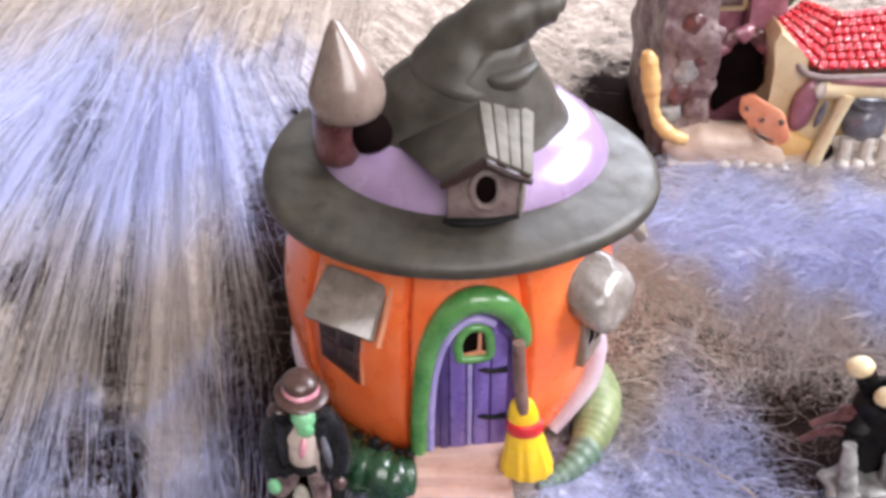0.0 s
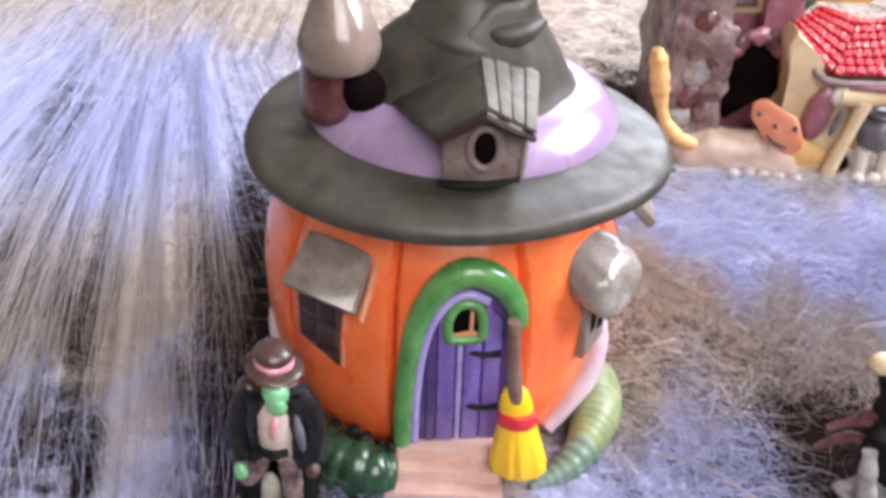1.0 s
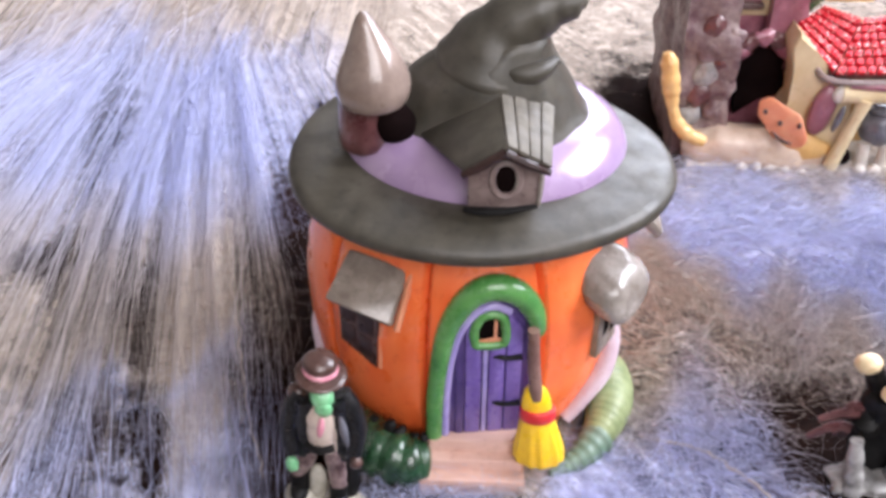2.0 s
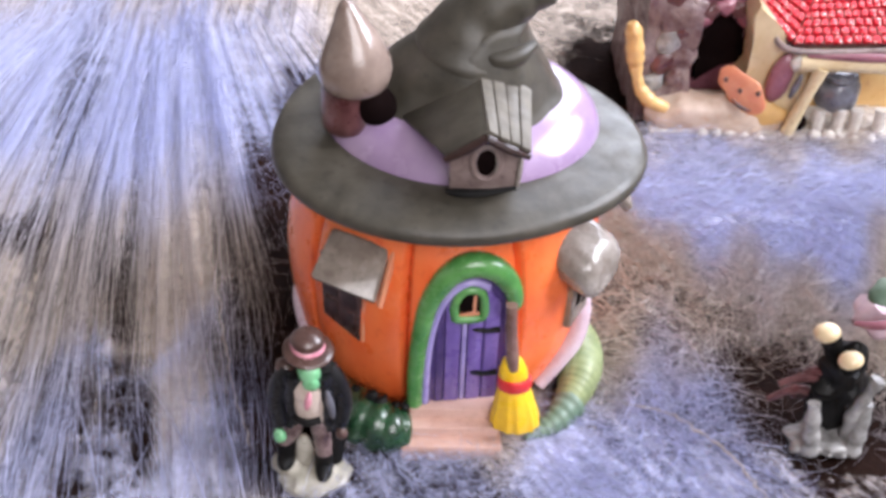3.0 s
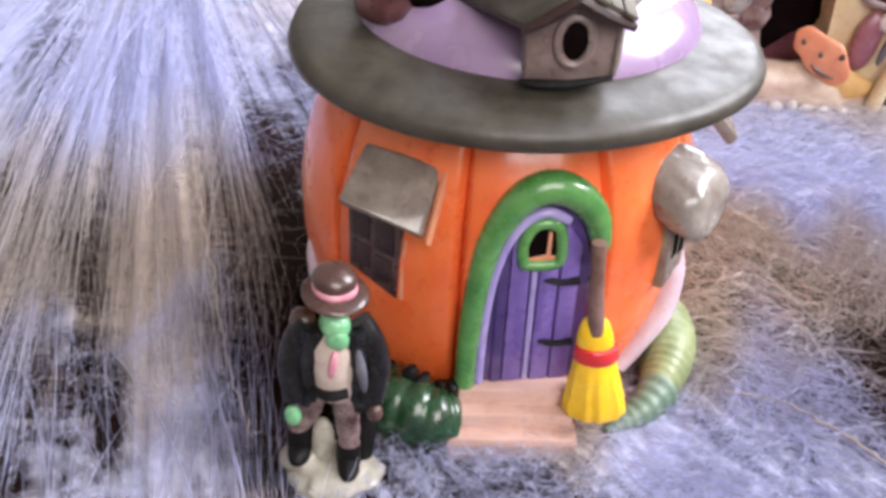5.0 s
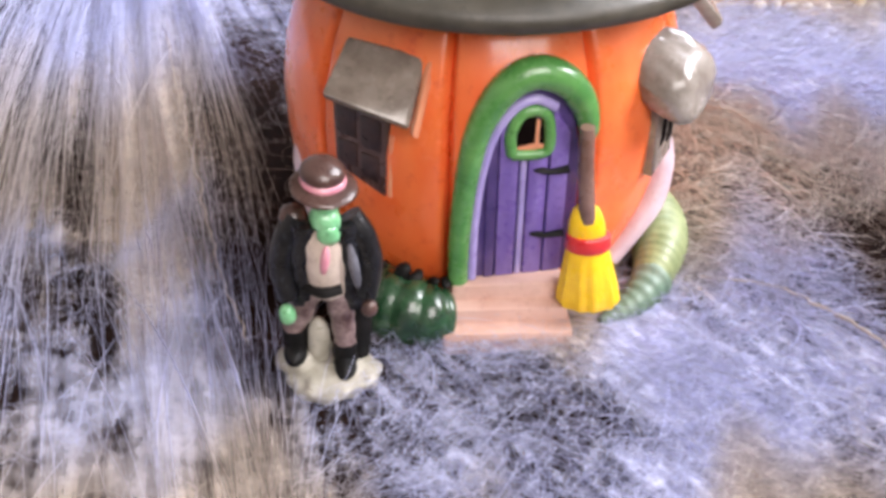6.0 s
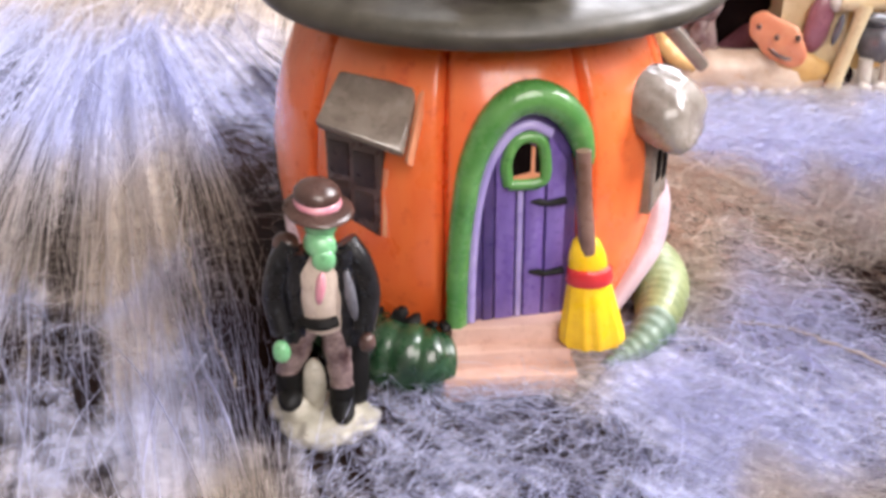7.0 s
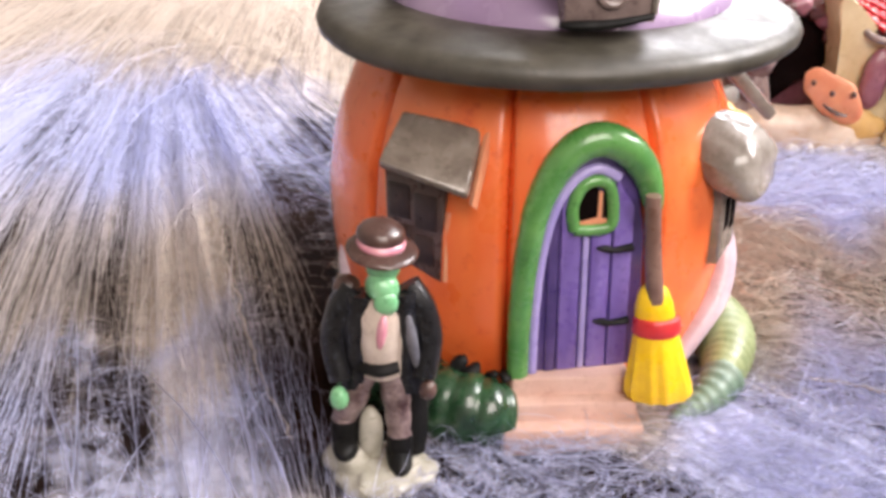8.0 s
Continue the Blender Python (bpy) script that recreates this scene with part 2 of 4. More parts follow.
def part(name, bm, mat, parent, label="", angle=42):
    """One mesh, given in world metres, as a child of a thing or of a part."""
    base = origin(parent)
    for v in bm.verts:
        v.co -= base
    ob = new(name, finish(bm, name, mat, angle))
    ob.parent = parent
    return tagged(ob, label)


def sheet(name, bm, mat, label="", category="", kind="structure"):
    return tagged(new(name, finish(bm, name, mat)), label, category, "", kind)


def lathe(profile, cx, cy, seg=48, shape=None, bm=None):
    """Rings (radius, z) about an upright axis; shape(angle, z) scales the radius."""
    bm = bm or bmesh.new()
    rings = []
    for r, z in profile:
        ring = []
        for k in range(seg):
            a = 2 * math.pi * k / seg
            s = r * (shape(a, z) if shape else 1)
            ring.append(bm.verts.new((cx + s * math.sin(a), cy - s * math.cos(a), z)))
        rings.append(ring)
    for a, b in zip(rings, rings[1:]):
        for k in range(seg):
            bm.faces.new((a[k], a[(k + 1) % seg], b[(k + 1) % seg], b[k]))
    bm.faces.new(rings[0])
    bm.faces.new(rings[-1])
    return bm


def smooth_path(points, n):
    """Catmull-Rom through rows of numbers."""
    p = np.array(points, float)
    p = np.vstack([2 * p[0] - p[1], p, 2 * p[-1] - p[-2]])
    out = []
    m = len(p) - 3
    for i in range(n + 1):
        u = i / n * m
        k = min(int(u), m - 1)
        t = u - k
        a, b, c, d = p[k:k + 4]
        out.append(0.5 * (2 * b + (c - a) * t + (2 * a - 5 * b + 4 * c - d) * t * t + (3 * b - a - 3 * c + d) * t ** 3))
    return out


def tube(rows, n=16, seg=12, flat=1.0, up=(0, 0, 1), ripple=None, bm=None, mat=0):
    """A tube through rows (x, y, z, radius); flat squashes it along up; ripple(u) scales the radius."""
    bm = bm or bmesh.new()
    pts = smooth_path(rows, n)
    rings = []
    up = Vector(up)
    for i, p in enumerate(pts):
        a, b = pts[max(i - 1, 0)], pts[min(i + 1, len(pts) - 1)]
        d = Vector(b[:3] - a[:3]).normalized()
        s = d.cross(up)
        s = s.normalized() if s.length > 1e-4 else Vector((1, 0, 0))
        w = s.cross(d).normalized()
        r = max(p[3], 1e-5) * (ripple(i / n) if ripple else 1)
        rings.append([bm.verts.new(Vector(p[:3]) + s * r * math.cos(2 * math.pi * k / seg) + w * r * flat * math.sin(2 * math.pi * k / seg))
                      for k in range(seg)])
    faces = []
    for a, b in zip(rings, rings[1:]):
        for k in range(seg):
            faces.append(bm.faces.new((a[k], a[(k + 1) % seg], b[(k + 1) % seg], b[k])))
    faces += [bm.faces.new(rings[0]), bm.faces.new(rings[-1])]
    for f in faces:
        f.material_index = mat
    return bm


def blob(x, y, z, rx, ry, rz, m=None, rough=0.0, sub=3, bm=None, mat=0, freq=200):
    """A rounded lump, uneven by rough."""
    bm = bm or bmesh.new()
    old = set(bm.faces)
    made = bmesh.ops.create_icosphere(bm, subdivisions=sub, radius=1)["verts"]
    turn = m or Matrix.Identity(4)
    for v in made:
        c = turn @ Vector((v.co.x * rx, v.co.y * ry, v.co.z * rz)) + Vector((x, y, z))
        if rough:
            c += (c - Vector((x, y, z))).normalized() * rough * noise.noise(c * freq)
        v.co = c
    for f in bm.faces:
        if f not in old:
            f.material_index = mat
    return bm


def prism(outline, depth, m, bevel=0.0006, bm=None, mat=0, steps=2):
    """An outline (u, w) in the plane x, z of the pose m, thickened by depth along its -y (outwards), with rounded edges."""
    bm = bm or bmesh.new()
    old = set(bm.faces)
    front = [bm.verts.new(m @ Vector((u, -depth, w))) for u, w in outline]
    back = [bm.verts.new(m @ Vector((u, 0, w))) for u, w in outline]
    k = len(outline)
    f = bm.faces.new(front)
    bm.faces.new(back[::-1])
    for i in range(k):
        bm.faces.new((front[i], back[i], back[(i + 1) % k], front[(i + 1) % k]))
    if bevel:
        bmesh.ops.bevel(bm, geom=list(f.edges) , offset=bevel, segments=steps, profile=0.5, affect="EDGES")
    for g in bm.faces:
        if g not in old:
            g.material_index = mat
    return bm


def block(x0, x1, y0, y1, z0, z1, bevel=0.001, rough=0.0, freq=200, cuts=0, bm=None, mat=0):
    bm = bm or bmesh.new()
    old = set(bm.faces)
    made = bmesh.ops.create_cube(bm, size=1)["verts"]
    for v in made:
        v.co = ((x0 + x1) / 2 + v.co.x * (x1 - x0), (y0 + y1) / 2 + v.co.y * (y1 - y0), (z0 + z1) / 2 + v.co.z * (z1 - z0))
    fresh = [f for f in bm.faces if f not in old]
    edges = list({e for f in fresh for e in f.edges})
    if cuts:
        bmesh.ops.subdivide_edges(bm, edges=edges, cuts=cuts, use_grid_fill=True)
    elif bevel:
        bmesh.ops.bevel(bm, geom=edges, offset=bevel, segments=2, profile=0.5, affect="EDGES")
    for f in bm.faces:
        if f not in old:
            f.material_index = mat
            if rough:
                for v in f.verts:
                    v.tag = True
    if rough:
        c = Vector(((x0 + x1) / 2, (y0 + y1) / 2, (z0 + z1) / 2))
        for v in bm.verts:
            if v.tag:
                v.co += (v.co - c).normalized() * rough * noise.noise(v.co * freq)
                v.tag = False
    return bm


def slab(corners, thick, bm=None, mat=0, bevel=0.0008, cuts=0, bend=0.0):
    """A quad of four corners in space, thickened downwards from its face, with rounded edges."""
    bm = bm or bmesh.new()
    old = set(bm.faces)
    c = [Vector(p) for p in corners]
    nrm = (c[1] - c[0]).cross(c[2] - c[0]).normalized()
    if nrm.z < 0:
        nrm = -nrm
    top = [bm.verts.new(p) for p in c]
    low = [bm.verts.new(p - nrm * thick) for p in c]
    bm.faces.new(top)
    bm.faces.new(low[::-1])
    for i in range(4):
        bm.faces.new((top[i], low[i], low[(i + 1) % 4], top[(i + 1) % 4]))
    fresh = [f for f in bm.faces if f not in old]
    if bevel:
        bmesh.ops.bevel(bm, geom=list({e for f in fresh for e in f.edges}), offset=bevel, segments=2, profile=0.5, affect="EDGES")
    for f in bm.faces:
        if f not in old:
            f.material_index = mat
    return bm


def smoothstep(a, b, x):
    t = np.clip((x - a) / (b - a), 0, 1)
    return t * t * (3 - 2 * t)


# ground, and an unseen room added to enclose the light
def web_height(x, y):
    """How high the web lies: a little lower in front, puffed up beside the wall of strands."""
    return -0.011 + 0.011 * smoothstep(0.28, 0.42, y) + 0.011 * smoothstep(0.05, 0.14, -x) + 0.0015 * np.sin(31 * x + 17 * y) * np.sin(23 * y - 9 * x)


def grid(x0, x1, y0, y1, nx, ny, height):
    xs, ys = np.linspace(x0, x1, nx), np.linspace(y0, y1, ny)
    gx, gy = np.meshgrid(xs, ys)
    gz = height(gx, gy)
    verts = np.stack([gx, gy, gz], -1).reshape(-1, 3)
    i = np.arange(nx * ny).reshape(ny, nx)
    faces = np.stack([i[:-1, :-1], i[:-1, 1:], i[1:, 1:], i[1:, :-1]], -1).reshape(-1, 4)
    me = bpy.data.meshes.new("grid")
    me.from_pydata(verts.tolist(), [], faces.tolist())
    me.polygons.foreach_set("use_smooth", [True] * len(me.polygons))
    return me, verts


def ground_height(x, y):
    return web_height(x, y) - 0.0026 + 0.0010 * np.sin(90 * x + 40 * y) * np.sin(70 * y - 25 * x)


me, _ = grid(-1.25, 1.25, -1.05, 1.55, 200, 210, lambda x, y: ground_height(np.clip(x, -0.4, 0.4), np.clip(y, 0, 0.9)))
me.materials.append(CLOTH)
tagged(new("ground", me), "dark brown crinkled cloth spread under the web", "cloth", "", "structure")


def room_wall(name, x0, x1, y0, y1, z0, z1, hole=None, axis="x"):
    """An unseen thick wall that encloses the light, with an opening (a0, a1, z0, z1) along its length."""
    bm = bmesh.new()
    if not hole:
        block(x0, x1, y0, y1, z0, z1, 0, bm=bm)
    else:
        a0, a1, h0, h1 = hole
        if axis == "y":
            for q in ((y0, a0, z0, z1), (a1, y1, z0, z1), (a0, a1, z0, h0), (a0, a1, h1, z1)):
                block(x0, x1, q[0], q[1], q[2], q[3], 0, bm=bm)
        else:
            for q in ((x0, a0, z0, z1), (a1, x1, z0, z1), (a0, a1, z0, h0), (a0, a1, h1, z1)):
                block(q[0], q[1], y0, y1, q[2], q[3], 0, bm=bm)
    return sheet(name, bm, WALL, "unseen taupe wall added to enclose the light", "wall")


room_wall("unseen_wall_east", 1.25, 1.35, -1.15, 1.65, -0.05, 2.0, (-0.1, 1.0, 0.6, 1.6), "y")
room_wall("unseen_wall_west", -1.35, -1.25, -1.15, 1.65, -0.05, 2.0)
room_wall("unseen_wall_north", -1.25, 1.25, 1.55, 1.65, -0.05, 2.0, (0.15, 1.15, 0.45, 1.70), "x")
# this opening is made up to hold the front fill lamp
room_wall("unseen_wall_south", -1.25, 1.25, -1.15, -1.05, -0.05, 2.0, (-0.1, 1.0, 0.6, 1.6), "x")
# unseen ceiling, added to close the room over the lamps
sheet("ceiling", block(-1.35, 1.35, -1.15, 1.65, 2.0, 2.08, 0), WALL, "unseen taupe ceiling added to enclose the light", "ceiling")

# web: where it is thick, how it runs, where window light is tinted into its white
THIN = [(-0.195, 0.500, 0.012, 0.075, 0.68), (-0.193, 0.389, 0.010, 0.012, 0.8), (-0.073, 0.362, 0.010, 0.050, 1.05), (-0.078, 0.435, 0.015, 0.030, 0.6),
        (-0.117, 0.287, 0.003, 0.018, 0.8), (-0.145, 0.290, 0.012, 0.015, 0.25), (0.152, 0.306, 0.020, 0.017, 1.2), (0.168, 0.292, 0.018, 0.018, 1.3), (0.098, 0.552, 0.012, 0.030, 1.2),
        (0.113, 0.575, 0.014, 0.03, 1.0), (0.022, 0.248, 0.014, 0.010, 0.22), (0.037, 0.236, 0.013, 0.008, 0.20), (-0.01, 0.245, 0.06, 0.025, 0.06), (0.13, 0.345, 0.05, 0.028, 0.25), (0.100, 0.370, 0.025, 0.03, 0.20),
        (-0.158, 0.39, 0.007, 0.035, 0.5), (-0.137, 0.345, 0.005, 0.03, 0.45), (-0.06, 0.52, 0.03, 0.03, 0.4),
        (-0.064, 0.31, 0.012, 0.03, 0.9), (-0.175, 0.36, 0.006, 0.03, 0.42), (-0.100, 0.33, 0.005, 0.030, 0.35), (-0.225, 0.45, 0.006, 0.05, 0.42)]
THICK = [(-0.142, 0.53, 0.028, 0.11, 0.45), (-0.235, 0.56, 0.03, 0.12, 0.45), (-0.118, 0.40, 0.007, 0.12, 0.42), (-0.165, 0.42, 0.035, 0.06, 0.22), (-0.098, 0.27, 0.008, 0.05, 0.2), (0.17, 0.435, 0.08, 0.022, 0.5),
         (0.046, 0.265, 0.009, 0.022, 0.45), (0.057, 0.22, 0.012, 0.025, 0.6), (0.10, 0.265, 0.05, 0.02, 0.10),
         (0.0, 0.66, 0.12, 0.08, 0.22), (-0.14, 0.84, 0.3, 0.10, 0.9), (0.14, 0.62, 0.12, 0.06, 0.08),
         (-0.155, 0.327, 0.012, 0.0035, 0.30), (-0.130, 0.317, 0.012, 0.0035, 0.35), (-0.108, 0.308, 0.012, 0.0035, 0.30)]
# patches where cool window light on the web is painted as bluish white
SKYLIT = [(-0.14, 0.54, 0.05, 0.07, 0.95), (-0.25, 0.52, 0.06, 0.09, 0.8), (-0.12, 0.258, 0.09, 0.030, 0.8), (0.17, 0.435, 0.10, 0.032, 0.95),
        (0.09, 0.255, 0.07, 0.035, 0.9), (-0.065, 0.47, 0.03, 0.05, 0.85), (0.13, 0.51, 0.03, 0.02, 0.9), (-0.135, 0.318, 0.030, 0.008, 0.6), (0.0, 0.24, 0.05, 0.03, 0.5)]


def field(x, y, spots, base):
    v = np.full(np.shape(x), base, float)
    for cx, cy, sx, sy, w in spots:
        lean = -0.19 * (y - cy) if cx < -0.05 and sy > 2 * sx else 0
        v = v + w * np.exp(-0.5 * (((x - cx - lean) / sx) ** 2 + ((y - cy) / sy) ** 2))
    return v


def thickness(x, y):
    return -0.02 * smoothstep(-0.04, -0.08, x) * smoothstep(0.56, 0.46, y) + field(x, y, THICK, 0.42) - field(x, y, THIN, 0.0) - 0.13 * smoothstep(0.31, 0.24, y) * smoothstep(-0.09, -0.03, x) - 0.06 * smoothstep(0.34, 0.26, y) * smoothstep(-0.05, -0.10, x) \
        - 1.2 * (smoothstep(0.36, 0.68, np.abs(x) + 0.03 * np.sin(30 * y)) + smoothstep(0.95, 1.18, y + 0.04 * np.sin(14 * x)) + smoothstep(0.12, 0.03, y + 0.02 * np.sin(25 * x)))


# amount of painted skylight blue, with wavy edges
def skylight_tint(x, y):
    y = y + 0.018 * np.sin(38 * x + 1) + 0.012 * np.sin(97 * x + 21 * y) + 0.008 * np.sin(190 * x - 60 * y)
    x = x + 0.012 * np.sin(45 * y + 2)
    return np.clip(field(x, y, SKYLIT, 0.0), 0, 1)


def running(x, y):
    """Heading of the strands (radians) and how much they curl."""
    fan = np.where(y < 0.6, np.arctan2(0.841 - y, -0.201 - x), math.pi / 2)
    left = smoothstep(-0.02, -0.075, x)
    right_back = smoothstep(0.40, 0.44, y) * smoothstep(0.06, 0.1, x)
    heading = np.where(left > 0.5, fan, np.where(right_back > 0.5, 0.15, -1.05 + 0.5 * np.sin(25 * x) ))
    curl = np.where(left > 0.5, 0.09, np.where(right_back > 0.5, 0.35, 0.55))
    return heading, curl


def fan_ray(x, y):
    """Which ray of the fan of strands passes here."""
    return (x + 0.201) / (0.841 - np.minimum(y, 0.6))


def under_house(x, y):
    return ((x - 0.003) ** 2 + (y - 0.35) ** 2 < 0.056 ** 2) | ((x > 0.125) & (y > 0.515) & (y < 0.6))


def web_gauze(name, lift, seed, level):
    me, v = grid(-0.70, 0.70, 0.02, 1.2, 360, 300, lambda x, y: web_height(x, y) + lift + 0.0008 * np.sin(60 * x + seed) * np.sin(55 * y + 2 * seed))
    x, y = v[:, 0], v[:, 1]
    h, curl = running(x, y)
    fan_u = np.where(x < -0.045, fan_ray(x, y) * 0.45, 0)
    u = np.where(x < -0.045, fan_u, np.where((y > 0.42) & (x > 0.08), 0.45 * y, 0.86 * x + 0.5 * y))
    w = np.where(x < -0.045, y, np.where((y > 0.42) & (x > 0.08), 2.2 * x, -0.5 * x + 0.86 * y) * 6)
    for key, data in (("thickness", thickness(x, y) + level), ("skylight_tint", skylight_tint(x, y)), ("grain", 0.8 + 0.9 * smoothstep(-0.09, -0.03, x))):
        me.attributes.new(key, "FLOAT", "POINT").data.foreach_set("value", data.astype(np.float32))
    me.attributes.new("strand", "FLOAT_VECTOR", "POINT").data.foreach_set("vector", np.stack([u + seed * 0.37, w, 0 * u], -1).astype(np.float32).ravel())
    me.materials.append(GAUZE)
    return tagged(new(name, me), "thin pulled white spider web gauze lying over dark cloth", "spider web", "", "stuff")


web_gauze("spider_web_gauze", 0.0, 1.0, -0.12)
web_gauze("spider_web_gauze", 0.0022, 5.0, -0.25)


def web_fibres(name, count, seed, x0, x1, y0, y1, thin, thick, lift, tangle=False):
    rng = np.random.default_rng(seed)
    x = rng.uniform(x0, x1, count * 4)
    y = rng.uniform(y0, y1, count * 4)
    ok = (rng.random(count * 4) < np.clip(thickness(x, y) * 1.1 + np.where((x > 0.06) & (y < 0.43) & (y > 0.3) & (thickness(x, y) > -0.15), 0.40, 0.0), 0.0, 1) ** 1.5) & ~under_house(x, y)
    if tangle:
        ok = (rng.random(count * 4) < np.clip(thickness(x, y) + 0.22, 0.02, 0.65) * np.clip(2.2 * np.sin(np.pi * (x - x0) / (x1 - x0)) * np.sin(np.pi * (y - y0) / (y1 - y0)), 0, 1) ** 1.5) & ~under_house(x, y)
    x, y = x[ok], y[ok]
    h0, c0 = running(x, y)
    span = np.where(c0 < 0.2, 0.12, 0.015)
    least = np.minimum(thickness(x + np.cos(h0) * span, y + np.sin(h0) * span), thickness(x + np.cos(h0) * span / 2, y + np.sin(h0) * span / 2))
    keep = (rng.random(len(x)) < np.clip(0.35 + 1.6 * least, 0.05, 1)) | tangle
    x, y = x[keep][:count], y[keep][:count]
    k = len(x)
    steps = 9
    if not tangle:
        # the long strands draw together into loose wisps
        u = fan_ray(x, y)
        u = u + 0.9 / 160 * np.sin(160 * u + 2.2 * np.sin(25 * u + 1) + 1.2 * np.sin(9 * y))
        x = np.where(x < -0.08, -0.201 + u * (0.841 - np.minimum(y, 0.6)), x)
    h, curl = running(x, y)
    if tangle:
        h, curl = h + rng.normal(0, 1.2, k), np.full(k, 1.1)
    h = h + rng.normal(0, 0.035, k) + curl * rng.normal(0, 0.55, k) + np.where(rng.random(k) < 0.03, rng.normal(0, 0.5, k), 0)
    length = np.where(curl < 0.2, rng.uniform(0.03, 0.20, k), rng.uniform(0.008, 0.040, k))
    wide = rng.uniform(thin, thick, k) * (0.7 + 0.6 * rng.random(k) ** 4)
    height = lift * rng.random(k) ** 1.5 + 0.0005
    px, py = x.copy(), y.copy()
    spin = rng.normal(0, 1, k) * curl * 0.35
    rows = []
    for s in range(steps):
        u = s / (steps - 1)
        z = web_height(px, py) + height * (0.4 + 1.2 * np.sin(np.pi * u))
        rows.append((px.copy(), py.copy(), z, h.copy()))
        spin = spin + rng.normal(0, 0.30, k) * curl
        h = h + spin * 0.6
        px = px + np.cos(h) * length / (steps - 1)
        py = py + np.sin(h) * length / (steps - 1)
    verts = np.zeros((k, steps, 3, 3))
    for s, (ax, ay, az, ah) in enumerate(rows):
        taper = wide * (0.35 + 0.65 * math.sin(math.pi * (0.1 + 0.8 * s / (steps - 1))))
        nx, ny = -np.sin(ah), np.cos(ah)
        for j, (a, b) in enumerate(((-0.5, 0.0), (0.5, 0.0), (0.0, 0.75))):
            verts[:, s, j] = np.stack([ax + nx * taper * a, ay + ny * taper * a, az + taper * b], -1)
    i = np.arange(k * steps * 3).reshape(k, steps, 3)
    quads = [np.stack([i[:, :-1, a], i[:, :-1, b], i[:, 1:, b], i[:, 1:, a]], -1).reshape(-1, 4) for a, b in ((0, 1), (1, 2), (2, 0))]
    v = verts.reshape(-1, 3)
    inside = ((v[:, 0] - 0.003) ** 2 + (v[:, 1] - 0.35) ** 2 < 0.058 ** 2)
    v[inside, 2] = np.minimum(v[inside, 2], web_height(v[inside, 0], v[inside, 1]))
    me = bpy.data.meshes.new(name)
    me.from_pydata(v.tolist(), [], np.concatenate(quads).tolist())
    me.attributes.new("skylight_tint", "FLOAT", "POINT").data.foreach_set("value", skylight_tint(v[:, 0], v[:, 1]).astype(np.float32))
    me.materials.append(FIBRE)
    return tagged(new(name, me), "fine stretched white spider web fibres over dark cloth", "spider web", "", "stuff")


web_fibres("spider_web_fibres", 4500, 1, -0.42, -0.05, 0.08, 0.80, 0.00007, 0.00020, 0.006)
web_fibres("spider_web_fibres", 380, 2, -0.42, -0.05, 0.08, 0.80, 0.0003, 0.0007, 0.007)
web_fibres("spider_web_fibres", 26000, 3, -0.06, 0.34, 0.10, 0.50, 0.00007, 0.00020, 0.005)
web_fibres("spider_web_fibres", 1200, 5, -0.120, -0.03, 0.26, 0.54, 0.00006, 0.00016, 0.003, True)
web_fibres("spider_web_fibres", 150, 10, -0.155, -0.082, 0.20, 0.62, 0.00015, 0.0004, 0.007)
web_fibres("spider_web_fibres", 3000, 9, 0.06, 0.26, 0.28, 0.45, 0.0002, 0.00045, 0.006)
web_fibres("spider_web_fibres", 6500, 6, 0.06, 0.28, 0.26, 0.45, 0.00006, 0.00019, 0.004, True)
web_fibres("spider_web_fibres", 5000, 8, -0.34, -0.07, 0.12, 0.70, 0.00006, 0.00016, 0.004, True)
web_fibres("spider_web_fibres", 4500, 7, -0.06, 0.16, 0.12, 0.29, 0.00007, 0.00018, 0.003, True)
web_fibres("spider_web_fibres", 2600, 11, 0.06, 0.36, 0.38, 0.52, 0.0001, 0.0003, 0.005)
web_fibres("spider_web_fibres", 3500, 4, -0.06, 0.42, 0.48, 0.95, 0.00007, 0.00017, 0.005)


